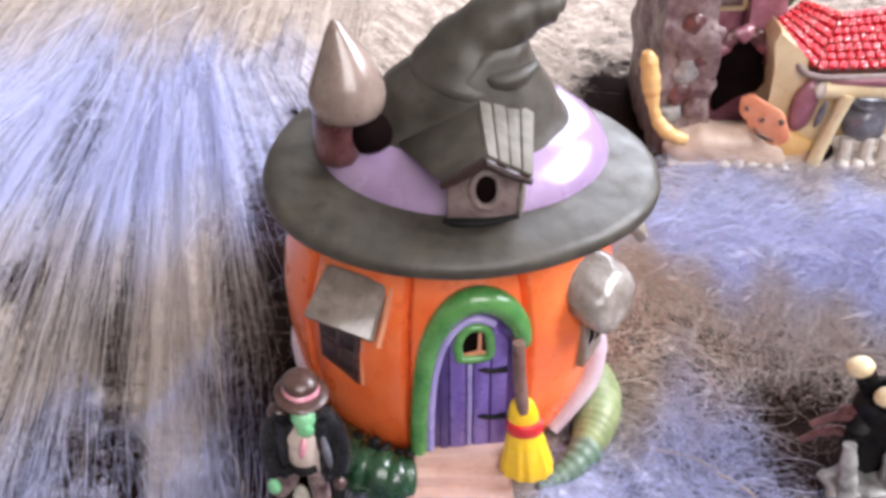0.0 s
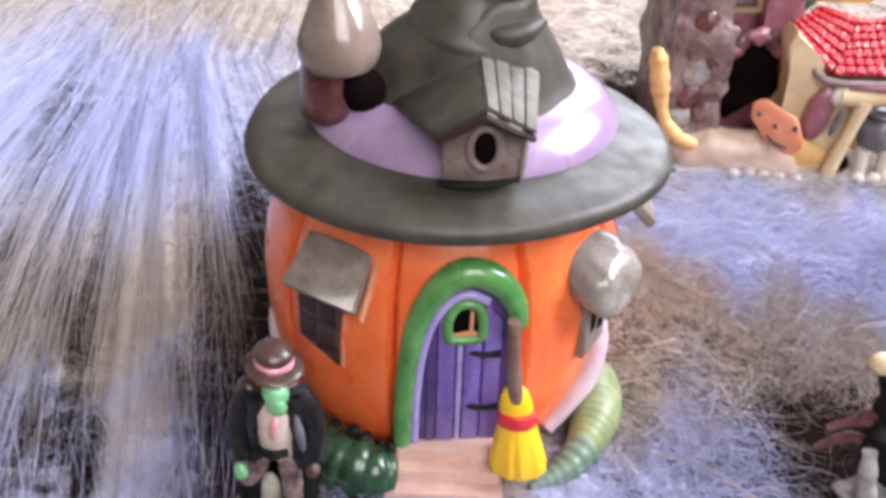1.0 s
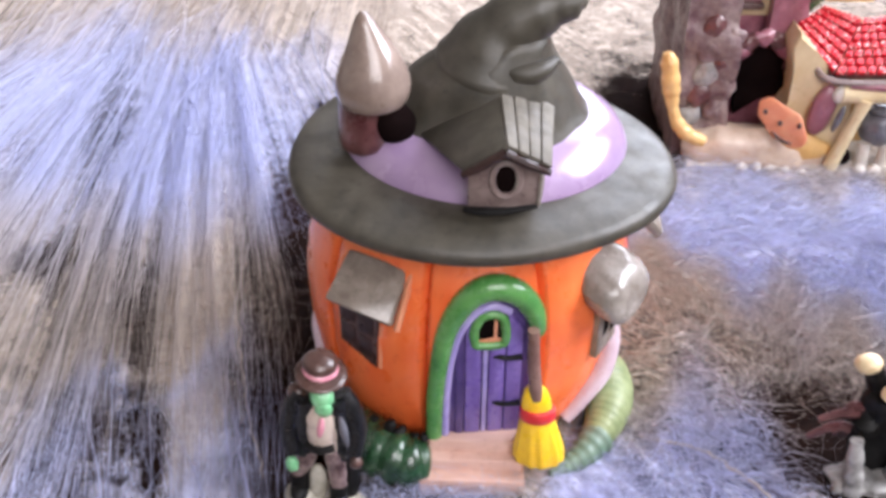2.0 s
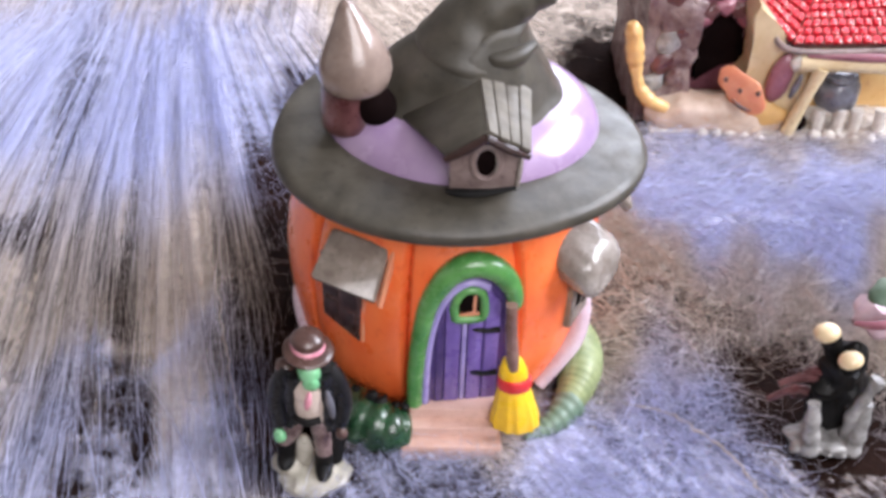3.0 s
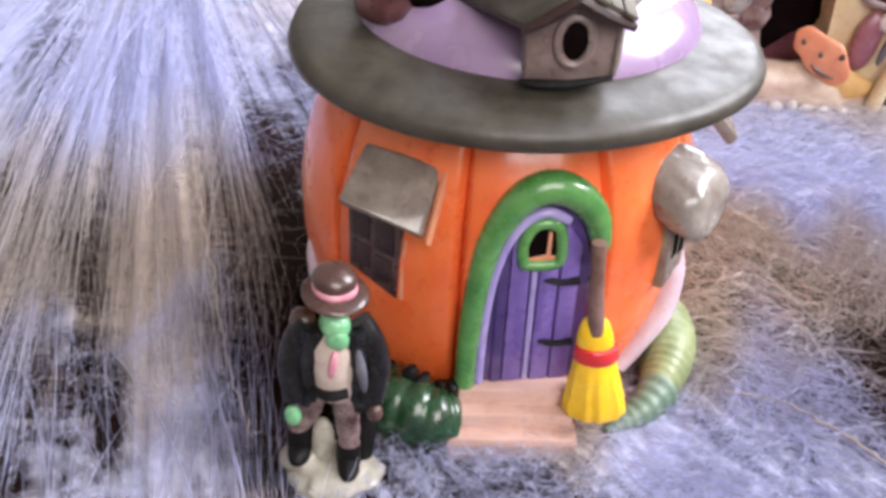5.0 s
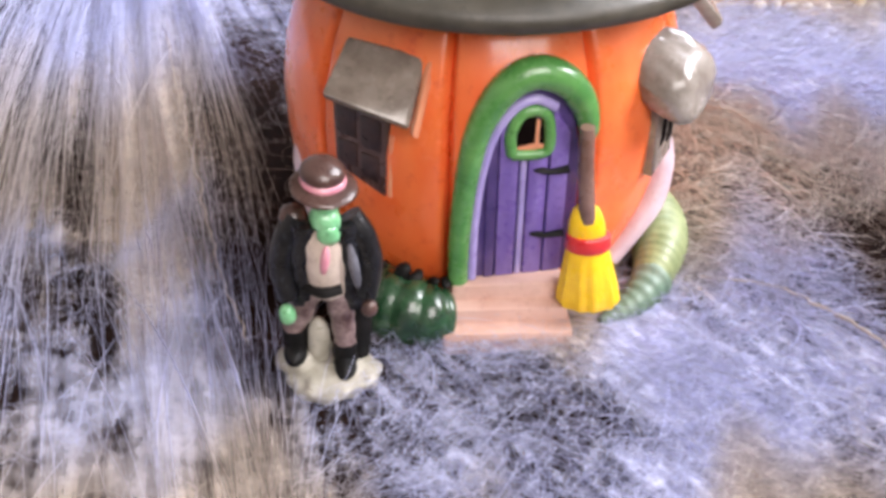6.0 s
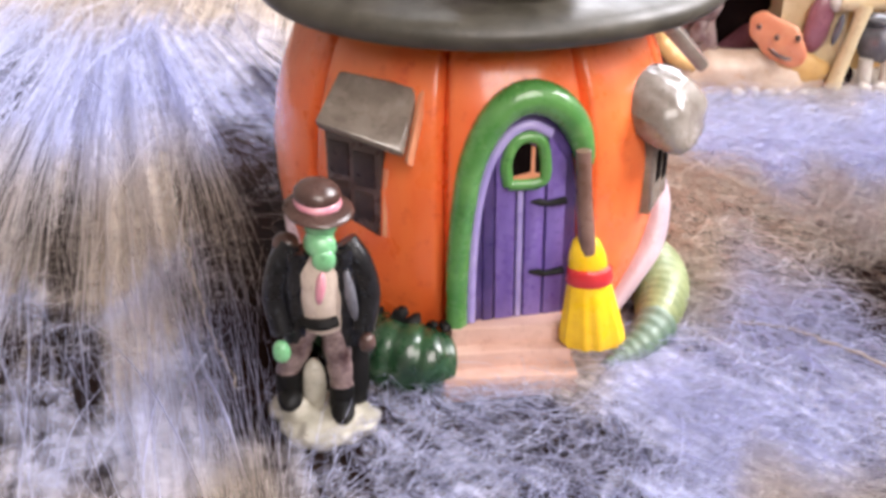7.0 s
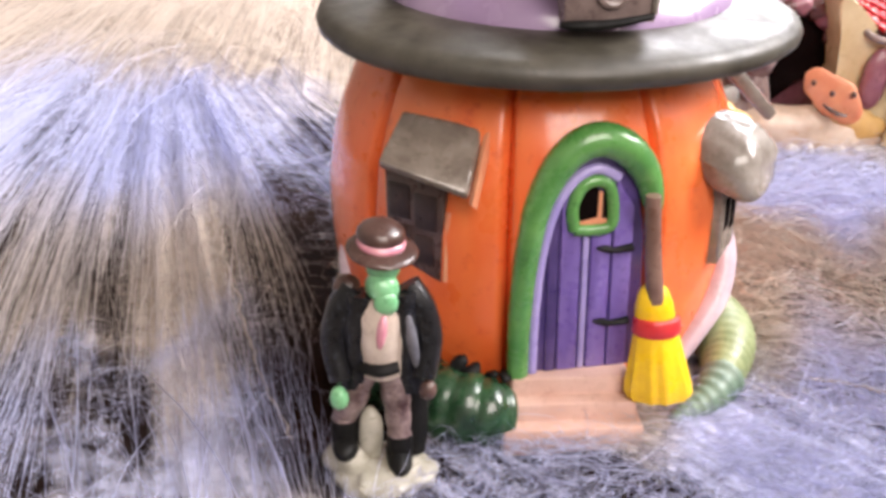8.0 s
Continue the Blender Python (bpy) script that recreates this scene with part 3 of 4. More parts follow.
def web_wisps(name, wisps, each, seed):
    """Loose bundles of fibres drawn out along the rays of the fan."""
    rng = np.random.default_rng(seed)
    steps = 12
    ray = rng.uniform(-0.26, 0.27, wisps)
    far, near = rng.uniform(0.44, 0.60, wisps), rng.uniform(0.20, 0.40, wisps)
    spread, lift = rng.uniform(0.0004, 0.0016, wisps), rng.uniform(0.003, 0.009, wisps)
    k = wisps * each
    ray, far, near, spread, lift = (np.repeat(q, each) for q in (ray, far, near, spread, lift))
    far = far + rng.normal(0, 0.03, k)
    near = near + np.abs(rng.normal(0, 0.05, k))
    off, flare = rng.normal(0, 1, k) * spread, rng.normal(0, 0.006, k)
    wide = rng.uniform(0.00008, 0.00022, k)
    phase, sway = rng.uniform(0, 6.3, k), rng.uniform(0.0002, 0.0009, k)
    high = lift * rng.uniform(0.6, 1.2, k)
    verts = np.zeros((k, steps, 3, 3))
    for s in range(steps):
        u = s / (steps - 1)
        y = far + (near - far) * u
        x = -0.201 + ray * (0.841 - np.minimum(y, 0.6)) + off + flare * u ** 2 + sway * np.sin(phase + 5 * u)
        z = web_height(x, y) + high * (0.25 + np.sin(np.pi * (0.1 + 0.8 * u)))
        taper = wide * (0.35 + 0.65 * math.sin(math.pi * (0.1 + 0.8 * u)))
        for j, (a, b) in enumerate(((-0.5, 0.0), (0.5, 0.0), (0.0, 0.75))):
            verts[:, s, j] = np.stack([x + taper * a, y, z + taper * b], -1)
    keep = (verts[:, :, :, 0].max(axis=(1, 2)) < -0.066)
    verts = verts[keep]
    i = np.arange(len(verts) * steps * 3).reshape(-1, steps, 3)
    quads = [np.stack([i[:, :-1, a], i[:, :-1, b], i[:, 1:, b], i[:, 1:, a]], -1).reshape(-1, 4) for a, b in ((0, 1), (1, 2), (2, 0))]
    v = verts.reshape(-1, 3)
    me = bpy.data.meshes.new(name)
    me.from_pydata(v.tolist(), [], np.concatenate(quads).tolist())
    me.attributes.new("skylight_tint", "FLOAT", "POINT").data.foreach_set("value", skylight_tint(v[:, 0], v[:, 1]).astype(np.float32))
    me.materials.append(FIBRE)
    return tagged(new(name, me), "drawn-out bundles of white spider web fibres", "spider web", "", "stuff")


web_wisps("spider_web_wisps", 30, 34, 21)
web_wisps("spider_web_wisps", 55, 9, 22)


def web_cord(rows, seed):
    """A thicker twisted strand lying on the web."""
    rng = np.random.default_rng(seed)
    pts = [(x + rng.normal(0, 0.0006), y, float(web_height(x, y)) + 0.004, r * rng.uniform(0.6, 1.3)) for x, y, _, r in smooth_path([(a, b, 0, r) for a, b, r in rows], 40)]
    ob = new("web_strand", finish(tube(pts, 80, 6), "web_strand", FIBRE))
    return tagged(ob, "single thick twisted white web strand on the web", "spider web", "web strands")


web_cord([(-0.118, 0.446, 0.0002), (-0.104, 0.385, 0.0003), (-0.091, 0.334, 0.00035), (-0.082, 0.300, 0.0003), (-0.072, 0.272, 0.0002)], 1)
web_cord([(0.070, 0.300, 0.0003), (0.098, 0.292, 0.0005), (0.118, 0.270, 0.0005), (0.128, 0.245, 0.0004)], 3)

# pumpkin house
CX, CY = 0.003, 0.350
PROFILE = [(-0.014, 0.050), (-0.009, 0.0555), (0.0, 0.0595), (0.014, 0.0625), (0.03, 0.0645), (0.046, 0.065), (0.06, 0.0635), (0.072, 0.060), (0.082, 0.0555), (0.090, 0.050), (0.096, 0.044), (0.101, 0.036)]


def body_radius(z):
    zs, rs = zip(*PROFILE)
    return float(np.interp(z, zs, rs))


def lobes(a, z):
    d = (math.degrees(a) + 14 + 20) % 40 - 20
    return 1 - 0.065 * math.exp(-(d / 1.05) ** 2) - 0.020 * (d / 20 - math.copysign(1, d)) ** 4


def on_wall(angle, out, z, lean=0.0):
    """A pose on the house: x along the wall, -y outwards at the distance out from its axis, z up; lean tips it back."""
    a = radians(angle)
    return Matrix.Translation((CX + out * math.sin(a), CY - out * math.cos(a), z)) @ pose(0, 0, 0, lean, 0, angle)


house = thing("ceramic_house", CX, CY, -0.014, "orange glazed ceramic pumpkin house wearing a grey witch hat", "ornament")
fine = [(body_radius(z), z) for z in np.linspace(-0.014, 0.101, 36)]
DOOR = on_wall(7, 0.0575, 0.004)
ARCH = [(-0.0165, 0.0), (-0.0160, 0.020), (-0.0145, 0.038), (-0.0110, 0.053), (-0.0050, 0.0625), (0.0020, 0.0650), (0.0090, 0.0625), (0.0145, 0.054), (0.0165, 0.040), (0.0170, 0.020), (0.0170, 0.0)]
pumpkin = lathe(fine, CX, CY, 540, lobes)
INTO = DOOR.inverted()
for v in pumpkin.verts:
    q = INTO @ v.co
    if q.y < 0.0 and -0.008 < q.z < 0.0665 and abs(q.x - 0.0005) < 0.0178 * math.sqrt(max(0.0, 1 - max(0.0, (q.z - 0.030) / 0.0365) ** 2)):
        v.co = DOOR @ Vector((q.x, 0.0, q.z))
part("body", pumpkin, ORANGE, house, "orange ribbed pumpkin body")

# the oval hat sits tipped forward and a little to one side
HX, HY, HZ = 0.0061, 0.3341, 0.0974


def hat_plane(x, y):
    return HZ - 0.0257 * (x - HX) + 0.1096 * (y - HY)


def oval_rings(rows, seg, shape=None):
    """Oval rings (x, y, height over the tipped hat plane or None, z, half width, half depth)."""
    bm = bmesh.new()
    rings = []
    for i, (cx, cy, over, z, rx, ry) in enumerate(rows):
        ring = []
        for k in range(seg):
            a = 2 * math.pi * k / seg
            s = shape(a, i / (len(rows) - 1)) if shape else 1
            x, y = cx + rx * s * math.sin(a), cy - ry * s * math.cos(a)
            ring.append(bm.verts.new((x, y, z * (1 - over) + over * (hat_plane(x, y) + z - HZ))))
        rings.append(ring)
    for p, q in zip(rings, rings[1:]):
        for k in range(seg):
            bm.faces.new((p[k], p[(k + 1) % seg], q[(k + 1) % seg], q[k]))
    bm.faces.new(rings[0])
    bm.faces.new(rings[-1])
    return bm


def brim_shape(a, u):
    return 1 - 0.023 * math.sin(3 * a) - 0.010 * math.cos(3 * a) + 0.004 * math.sin(5 * a + 1)


RIM = [(0.040, 0.0010), (0.056, -0.0016), (0.0650, -0.0029), (0.0683, -0.0027), (0.0700, -0.0011), (0.0704, 0.0011), (0.0694, 0.0033), (0.0668, 0.0046), (0.0610, 0.0052), (0.0565, 0.0058), (0.0510, 0.0062)]
part("brim", oval_rings([(HX, HY + 0.10 * (0.0702 - r), 1, HZ + z, r * 1.005, r * 0.808) for r, z in RIM], 120, brim_shape), HAT, house, "dark grey hat brim")
BANDS = [(0.0500, 0.0410, 0.0048), (0.0528, 0.0434, 0.0058), (0.0524, 0.0430, 0.0076), (0.0500, 0.0404, 0.0115), (0.0460, 0.0355, 0.0152), (0.0415, 0.0300, 0.0178), (0.030, 0.021, 0.0185)]
part("hat_band", oval_rings([(0.0083, 0.3433 - 0.03 * h, 1, HZ + h, rx, ry) for rx, ry, h in BANDS], 96), BAND, house, "glossy lilac hat band")
CROWN = [(0.0083, 0.3413, 1, 0.1112, 0.0340, 0.0215), (0.0083, 0.3413, 1, 0.1118, 0.0385, 0.0262), (0.0083, 0.3413, 1, 0.1134, 0.0396, 0.0272), (0.0083, 0.3413, 0.9, 0.1152, 0.0384, 0.0262), (0.0086, 0.3410, 0.7, 0.1190, 0.0352, 0.0242),
         (0.0092, 0.3400, 0.4, 0.1250, 0.0316, 0.0218), (0.0096, 0.3390, 0.2, 0.1310, 0.0276, 0.0198), (0.0112, 0.3385, 0, 0.1370, 0.0222, 0.0174), (0.0145, 0.3380, 0, 0.1420, 0.0168, 0.0146), (0.0180, 0.3370, 0, 0.1460, 0.0125, 0.0116), (0.0200, 0.3365, 0, 0.1485, 0.0080, 0.0075)]


def crown_shape(a, u):
    return 1 + (0.035 * math.sin(3 * a + 1.6 * u) + 0.022 * math.sin(5 * a - 3 * u) + 0.014 * math.sin(9 * a + 2)) * min(1, 0.45 + 1.2 * u)


part("crown", oval_rings([tuple(q) for q in smooth_path(CROWN, 34)], 96, crown_shape), HAT, house, "dark grey slumped hat crown")
part("hat_tip", tube([(0.0095, 0.3390, 0.1340, 0.0200), (0.0118, 0.3380, 0.1430, 0.0150), (0.0180, 0.3370, 0.1512, 0.0112), (0.0280, 0.3360, 0.1568, 0.0086), (0.0350, 0.3350, 0.1590, 0.0066), (0.0395, 0.3345, 0.1590, 0.0044), (0.0412, 0.3340, 0.1585, 0.0010)],
                     34, 24, 1.0, (0, 1, 0), lambda u: 1 + 0.05 * math.sin(18 * u) + 0.025 * math.sin(41 * u)), HAT, house, "bent hat tip")
part("crown_fold", tube([(0.0120, 0.3255, 0.1395, 0.0016), (0.0190, 0.3240, 0.1376, 0.0034), (0.0260, 0.3250, 0.1384, 0.0036), (0.0320, 0.3290, 0.1410, 0.0018)], 16, 12), HAT, house, "rounded fold under the bent tip")

# dormer
RIDGE_F, RIDGE_B = Vector((0.0141, 0.2885, 0.1298)), Vector((0.0115, 0.3360, 0.1330))
EAVE_F, EAVE_B = Vector((0.0288, 0.2880, 0.1226)), Vector((0.0318, 0.3290, 0.1264))
LEFT_F, LEFT_B = Vector((0.0004, 0.2892, 0.1203)), Vector((-0.0165, 0.3250, 0.1150))
dormer = part("dormer", prism([(-0.0122, -0.012), (0.0116, -0.012), (0.0116, 0.0080), (0.0, 0.0130), (-0.0122, 0.0052)], 0.030, Matrix.Translation((0.0145, 0.3237, 0.1150)), 0.0006), MAUVE, house, "brown gabled dormer")
part("window_rim", tube([(0.0148 + 0.0046 * math.sin(a), 0.2932, 0.1145 + 0.0066 * math.cos(a), 0.0013) for a in np.linspace(0, 2 * math.pi, 17)], 32, 8, 1, (0, 1, 0)), MAUVE, dormer)
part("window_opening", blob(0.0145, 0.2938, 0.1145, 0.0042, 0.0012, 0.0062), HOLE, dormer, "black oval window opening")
part("window_edge", tube([(0.0178, 0.2926, 0.1103, 0.0004), (0.0186, 0.2926, 0.1141, 0.0007), (0.0180, 0.2926, 0.1181, 0.0004)], 8, 8), HOOD, dormer, "pale inner window edge")
# black strip added as the shadow line under the dormer
part("dormer_shadow", tube([(0.001, 0.2926, 0.1030, 0.0008), (0.006, 0.2916, 0.1028, 0.0015), (0.0145, 0.2911, 0.1033, 0.0013), (0.0255, 0.2921, 0.1050, 0.0008)], 12, 8), BLACK, dormer, "black strip standing in for the shadow under the dormer")
part("corner_edge", tube([(0.0258, 0.2930, 0.1052, 0.0008), (0.0264, 0.2930, 0.1121, 0.0010), (0.0266, 0.2930, 0.1200, 0.0008)], 8, 8), HOOD, dormer, "pale strip up the right corner of the dormer")
part("dormer_roof", slab([RIDGE_F, RIDGE_B, LEFT_B, LEFT_F], 0.0028), HAT, dormer, "dark grey roof slope")
roof_right = part("dormer_roof", slab([RIDGE_F, RIDGE_B, EAVE_B, EAVE_F], 0.0026), PLANK, dormer, "weathered planked roof slope")
for k in range(4):
    u0, u1 = k / 4 + 0.010, (k + 1) / 4 - 0.010
    cut, back = 0.0008 * (k % 2), (0.96, 1.0, 0.93, 0.88)[k]
    q = [RIDGE_F.lerp(EAVE_F, u0), RIDGE_F.lerp(EAVE_F, u0).lerp(RIDGE_B.lerp(EAVE_B, u0), back), RIDGE_F.lerp(EAVE_F, u1).lerp(RIDGE_B.lerp(EAVE_B, u1), back - 0.03), RIDGE_F.lerp(EAVE_F, u1)]
    lift = Vector((0.0005, -cut - 0.0004, 0.0008 + 0.0003 * (k % 2)))
    part("plank", slab([p + lift for p in q], 0.0014, bevel=0.0005), PLANK, roof_right)
bm = bmesh.new()
for p, q in ((RIDGE_F, EAVE_F), (RIDGE_F, LEFT_F)):
    tube([(*(p + Vector((0, -0.0006, -0.0022))), 0.0015), (*(p.lerp(q, 0.5) + Vector((0, -0.0006, -0.0024))), 0.0017), (*(q + Vector((0, -0.0006, -0.0018))), 0.0012)], 8, 8, bm=bm)
part("barge_board", bm, MAROONDARK, dormer, "dark brown gable edge")

# turret
turret = part("turret", lathe([(0.0060, 0.1065), (0.0088, 0.1090), (0.0094, 0.113), (0.0090, 0.119), (0.0086, 0.1275)], -0.0345, 0.326, 28), MAROON, house, "brown turret stem")
part("turret_roof", tube([(-0.0310, 0.325, 0.1245, 0.0070), (-0.0310, 0.325, 0.1262, 0.0112), (-0.0310, 0.325, 0.1310, 0.0132), (-0.0310, 0.325, 0.1365, 0.0126), (-0.0315, 0.325, 0.1430, 0.0100), (-0.0325, 0.325, 0.1500, 0.0064), (-0.0335, 0.325, 0.1560, 0.0032), (-0.0340, 0.325, 0.1590, 0.0006)],
                         30, 32, 1.0, (0, 1, 0)), SILVER, turret, "pearly brown onion-shaped turret roof")
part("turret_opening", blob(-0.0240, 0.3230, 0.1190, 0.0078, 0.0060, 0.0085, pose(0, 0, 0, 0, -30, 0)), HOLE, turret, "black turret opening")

# door
door = part("door", prism(ARCH, 0.0030, DOOR, 0.0005), SHADEDPURPLE, house, "purple arched plank door with a small window")
# the leftmost plank takes the darker purple as painted shade
for u0, u1, mat in ((-0.0112, -0.0080, SHADEDPURPLE), (-0.0076, -0.0018, PURPLE), (-0.0013, 0.0006, LILACTRIM), (0.0011, 0.0068, PURPLE), (0.0073, 0.0130, PURPLE)):
    def top(u):
        return 0.061 - 0.020 * (abs(u - 0.002) / 0.014) ** 2.2
    part("door_plank", prism([(u0, 0.0005), (u1, 0.0005), (u1, top(u1)), (u0, top(u0))], 0.0012, DOOR @ Matrix.Translation((0, -0.0030, 0)), 0.0005), mat, door)
trim_rows = [(-0.0150, 0.001), (-0.0147, 0.018), (-0.0132, 0.036), (-0.0098, 0.050), (-0.0042, 0.0585), (0.002, 0.0610), (0.0080, 0.0580)]
part("door_trim", tube([(*(DOOR @ Vector((u, -0.0040, w))), 0.0016) for u, w in trim_rows], 24, 10, 1, (0, 1, 0)), LILACTRIM, door, "lilac inner door frame")
arch_rows = [(-0.0190, 0.000, 0.0032), (-0.0187, 0.018, 0.0034), (-0.0172, 0.036, 0.0036), (-0.0140, 0.0525, 0.0040), (-0.0072, 0.0645, 0.0046), (0.0010, 0.0690, 0.0050), (0.0095, 0.0665, 0.0048), (0.0158, 0.0590, 0.0042), (0.0185, 0.0500, 0.0030), (0.0190, 0.046, 0.0012)]
part("door_arch", tube([(*(DOOR @ Vector((u, -0.0035, w))), r) for u, w, r in arch_rows], 36, 14, 1, (0, 1, 0)), GREEN, door, "rounded green door arch")
win_rows = [(-0.0042, 0.0440), (-0.0050, 0.0500), (-0.0028, 0.0560), (0.0012, 0.0578), (0.0052, 0.0560), (0.0066, 0.0500), (0.0060, 0.0445), (0.0010, 0.0436), (-0.0042, 0.0440)]
part("window_frame", tube([(*(DOOR @ Vector((u, -0.0045, w))), 0.0018) for u, w in win_rows], 40, 10, 1, (0, 1, 0)), GREEN, door, "green frame of the door window")
part("window_opening", prism([(-0.0036, 0.0448), (0.0052, 0.0448), (0.0055, 0.050), (0.0040, 0.0545), (0.0010, 0.0562), (-0.0022, 0.0545), (-0.0040, 0.050)], 0.0004, DOOR @ Matrix.Translation((0, -0.0040, 0)), 0), HOLE, door, "black window opening")
part("window_ledge", prism([(-0.0030, 0.0450), (0.0050, 0.0450), (0.0050, 0.0466), (0.0034, 0.0470), (0.0034, 0.0545), (0.0024, 0.0550), (0.0022, 0.0472), (-0.0030, 0.0462)], 0.0006, DOOR @ Matrix.Translation((0, -0.0042, 0)), 0), PEACH, door, "orange inner edge of the window")
for w in (0.0375, 0.0150):
    part("hinge", tube([(*(DOOR @ Vector((u, -0.0046, w + 0.0006 * math.sin(u * 500)))), r) for u, r in ((0.0025, 0.0004), (0.0052, 0.0013), (0.0075, 0.0011), (0.0130, 0.0016))], 12, 8, 0.8), BLACK, door, "black strap hinge")

# steps
for x0, x1, y0, z1 in ((-0.0105, 0.0240, 0.2835, 0.0045), (-0.0120, 0.0250, 0.2785, -0.0010), (-0.0138, 0.0262, 0.2733, -0.0062)):
    part("step", block(x0, x1, y0, 0.296, -0.0155, z1, 0.0012), STEP, house, "worn pink doorstep")

# broom
broom = part("broom", tube([(0.0265, 0.2835, 0.0590, 0.0022), (0.0272, 0.2832, 0.0450, 0.0024), (0.0290, 0.2825, 0.0280, 0.0025)], 10, 12, 1, (0, 1, 0)), WOODBROWN, house, "brown broom handle")


def bristle_shape(a, z):
    return 1 + (0.05 * math.sin(11 * a) + 0.03 * math.sin(17 * a + 1)) * max(0.0, min(1.0, (0.018 - z) / 0.012))


bm = lathe([(0.0026, 0.0325), (0.0040, 0.0312), (0.0054, 0.0270), (0.0058, 0.0240), (0.0054, 0.0215), (0.0068, 0.0170), (0.0082, 0.0100), (0.0093, 0.0040), (0.0096, 0.0010), (0.0088, -0.0006), (0.005, -0.0012)], 0, 0, 66, bristle_shape)
for v in bm.verts:
    v.co = Vector((v.co.x + 0.0297 + 0.0018 * (0.02 - v.co.z) / 0.02, v.co.y * 0.68 + 0.2830 - 0.10 * (0.02 - v.co.z), v.co.z))
part("bristles", bm, YELLOW, broom, "yellow broom bristles")
bm = lathe([(0.0060, 0.0235), (0.0066, 0.0230), (0.0070, 0.0195), (0.0066, 0.0185), (0.0060, 0.0183)], 0, 0, 40)
for v in bm.verts:
    v.co = Vector((v.co.x + 0.0299, v.co.y * 0.72 + 0.2828, v.co.z))
part("broom_band", bm, RED, broom, "red broom band")

# windows
WINL = on_wall(-38, 0.0600, 0.0300)
left_window = part("window", prism([(-0.0096, 0.006), (0.0084, 0.001), (0.0104, 0.030), (-0.0100, 0.036)], 0.0050, WINL, 0.0008), BROWN, house, "dark brown house window under an awning")
for u0, u1, w0, w1 in ((-0.0080, -0.0012, 0.0080, 0.0160), (0.0006, 0.0070, 0.0055, 0.0140), (-0.0082, -0.0012, 0.0180, 0.0280), (0.0006, 0.0078, 0.0160, 0.0262)):
    part("pane", prism([(u0, w0), (u1, w0), (u1, w1), (u0, w1)], 0.0006, WINL @ Matrix.Translation((0, -0.0049, 0)), 0.0002), MAROONDARK, left_window)
part("window_jamb", tube([(*(WINL @ Vector((0.0094 + 0.05 * w, -0.0030, w))), 0.0012) for w in (0.001, 0.012, 0.022)], 8, 8), PEACH, left_window, "orange window edge")
part("awning", slab([(-0.0395, 0.3040, 0.0785), (-0.0180, 0.2965, 0.0755), (-0.0235, 0.2810, 0.0615), (-0.0470, 0.2855, 0.0700)], 0.0042, bevel=0.0014), TAUPE, house, "taupe slab awning over the window")
# paler strip puts the lit orange of the wall into colour
part("lit_wall_strip", slab([(-0.0180, 0.2965, 0.0750), (-0.0165, 0.2945, 0.0745), (-0.0222, 0.2825, 0.0575), (-0.0230, 0.2850, 0.0575)], 0.0030, bevel=0.0006), PEACH, house, "peach strip standing in for lit orange wall beside the awning")


def mushroom_window(angle, z, tip):
    m = on_wall(angle, 0.0618, z)
    w = part("window", prism([(-0.0066, 0.0), (0.0062, 0.004), (0.0066, 0.026), (-0.0066, 0.026)], 0.0056, m, 0.0008), TAUPE, house, "taupe arched house window")
    for u0, u1, a, b in ((-0.0040, -0.0008, 0.0100, 0.0200), (0.0010, 0.0042, 0.0090, 0.0190)):
        part("pane", prism([(u0, a), (u1, a + 0.001), (u1, b), (u0, b)], 0.0004, m @ Matrix.Translation((0, -0.0055, 0)), 0), HOLE, w)
    bm = bmesh.new()
    turn = m.to_3x3().to_4x4()
    c = m @ Vector((0, -0.0055, 0.0338))
    made = bmesh.ops.create_uvsphere(bm, u_segments=32, v_segments=20, radius=1)["verts"]
    for v in made:
        x, y, zz = (math.copysign(abs(q) ** 0.58, q) for q in v.co)
        wide = 0.0138 * (1 - 0.22 * max(zz, 0) - 0.16 * max(-zz, 0))
        v.co = c + turn @ Vector((x * wide, y * 0.0098 - 0.0022 * zz * -1, zz * (0.0082 if zz > 0 else 0.0112) + 0.0022 * y + 0.0016 * x))
        v.co += (v.co - c).normalized() * (0.0012 * noise.noise(v.co * 130) + 0.0006 * noise.noise(v.co * 330))
    part("hood", bm, tip, w, "rounded taupe window hood")


mushroom_window(53, 0.0290, HOOD)
part("awning", slab([on_wall(77, 0.057, 0.088).translation, on_wall(101, 0.057, 0.088).translation, on_wall(99, 0.0770, 0.0690).translation, on_wall(79, 0.0770, 0.0660).translation], 0.0045, bevel=0.0014), HOOD, house, "pale taupe slab awning")

# gourds and stones round the foot
part("gourd", tube([(0.0360, 0.2800, -0.0085, 0.0015), (0.0420, 0.2840, -0.0080, 0.0038), (0.0490, 0.2890, -0.0070, 0.0055), (0.0560, 0.2975, -0.0055, 0.0070)], 60, 16, 1.0, (0, 0, 1), lambda u: 1 + 0.03 * math.sin(48 * u)), TEALGREEN, house, "dull green ribbed gourd neck")
part("gourd", tube([(0.0530, 0.2950, -0.0060, 0.0050), (0.0580, 0.3035, -0.0045, 0.0076), (0.0612, 0.3130, -0.0025, 0.0094), (0.0622, 0.3240, -0.0018, 0.0096), (0.0618, 0.3340, -0.002, 0.0078), (0.0600, 0.3410, -0.004, 0.0040)], 90, 20, 1.15, (0, 0, 1), lambda u: 1 + 0.009 * math.sin(110 * u)), OLIVE, house, "olive green ribbed gourd")
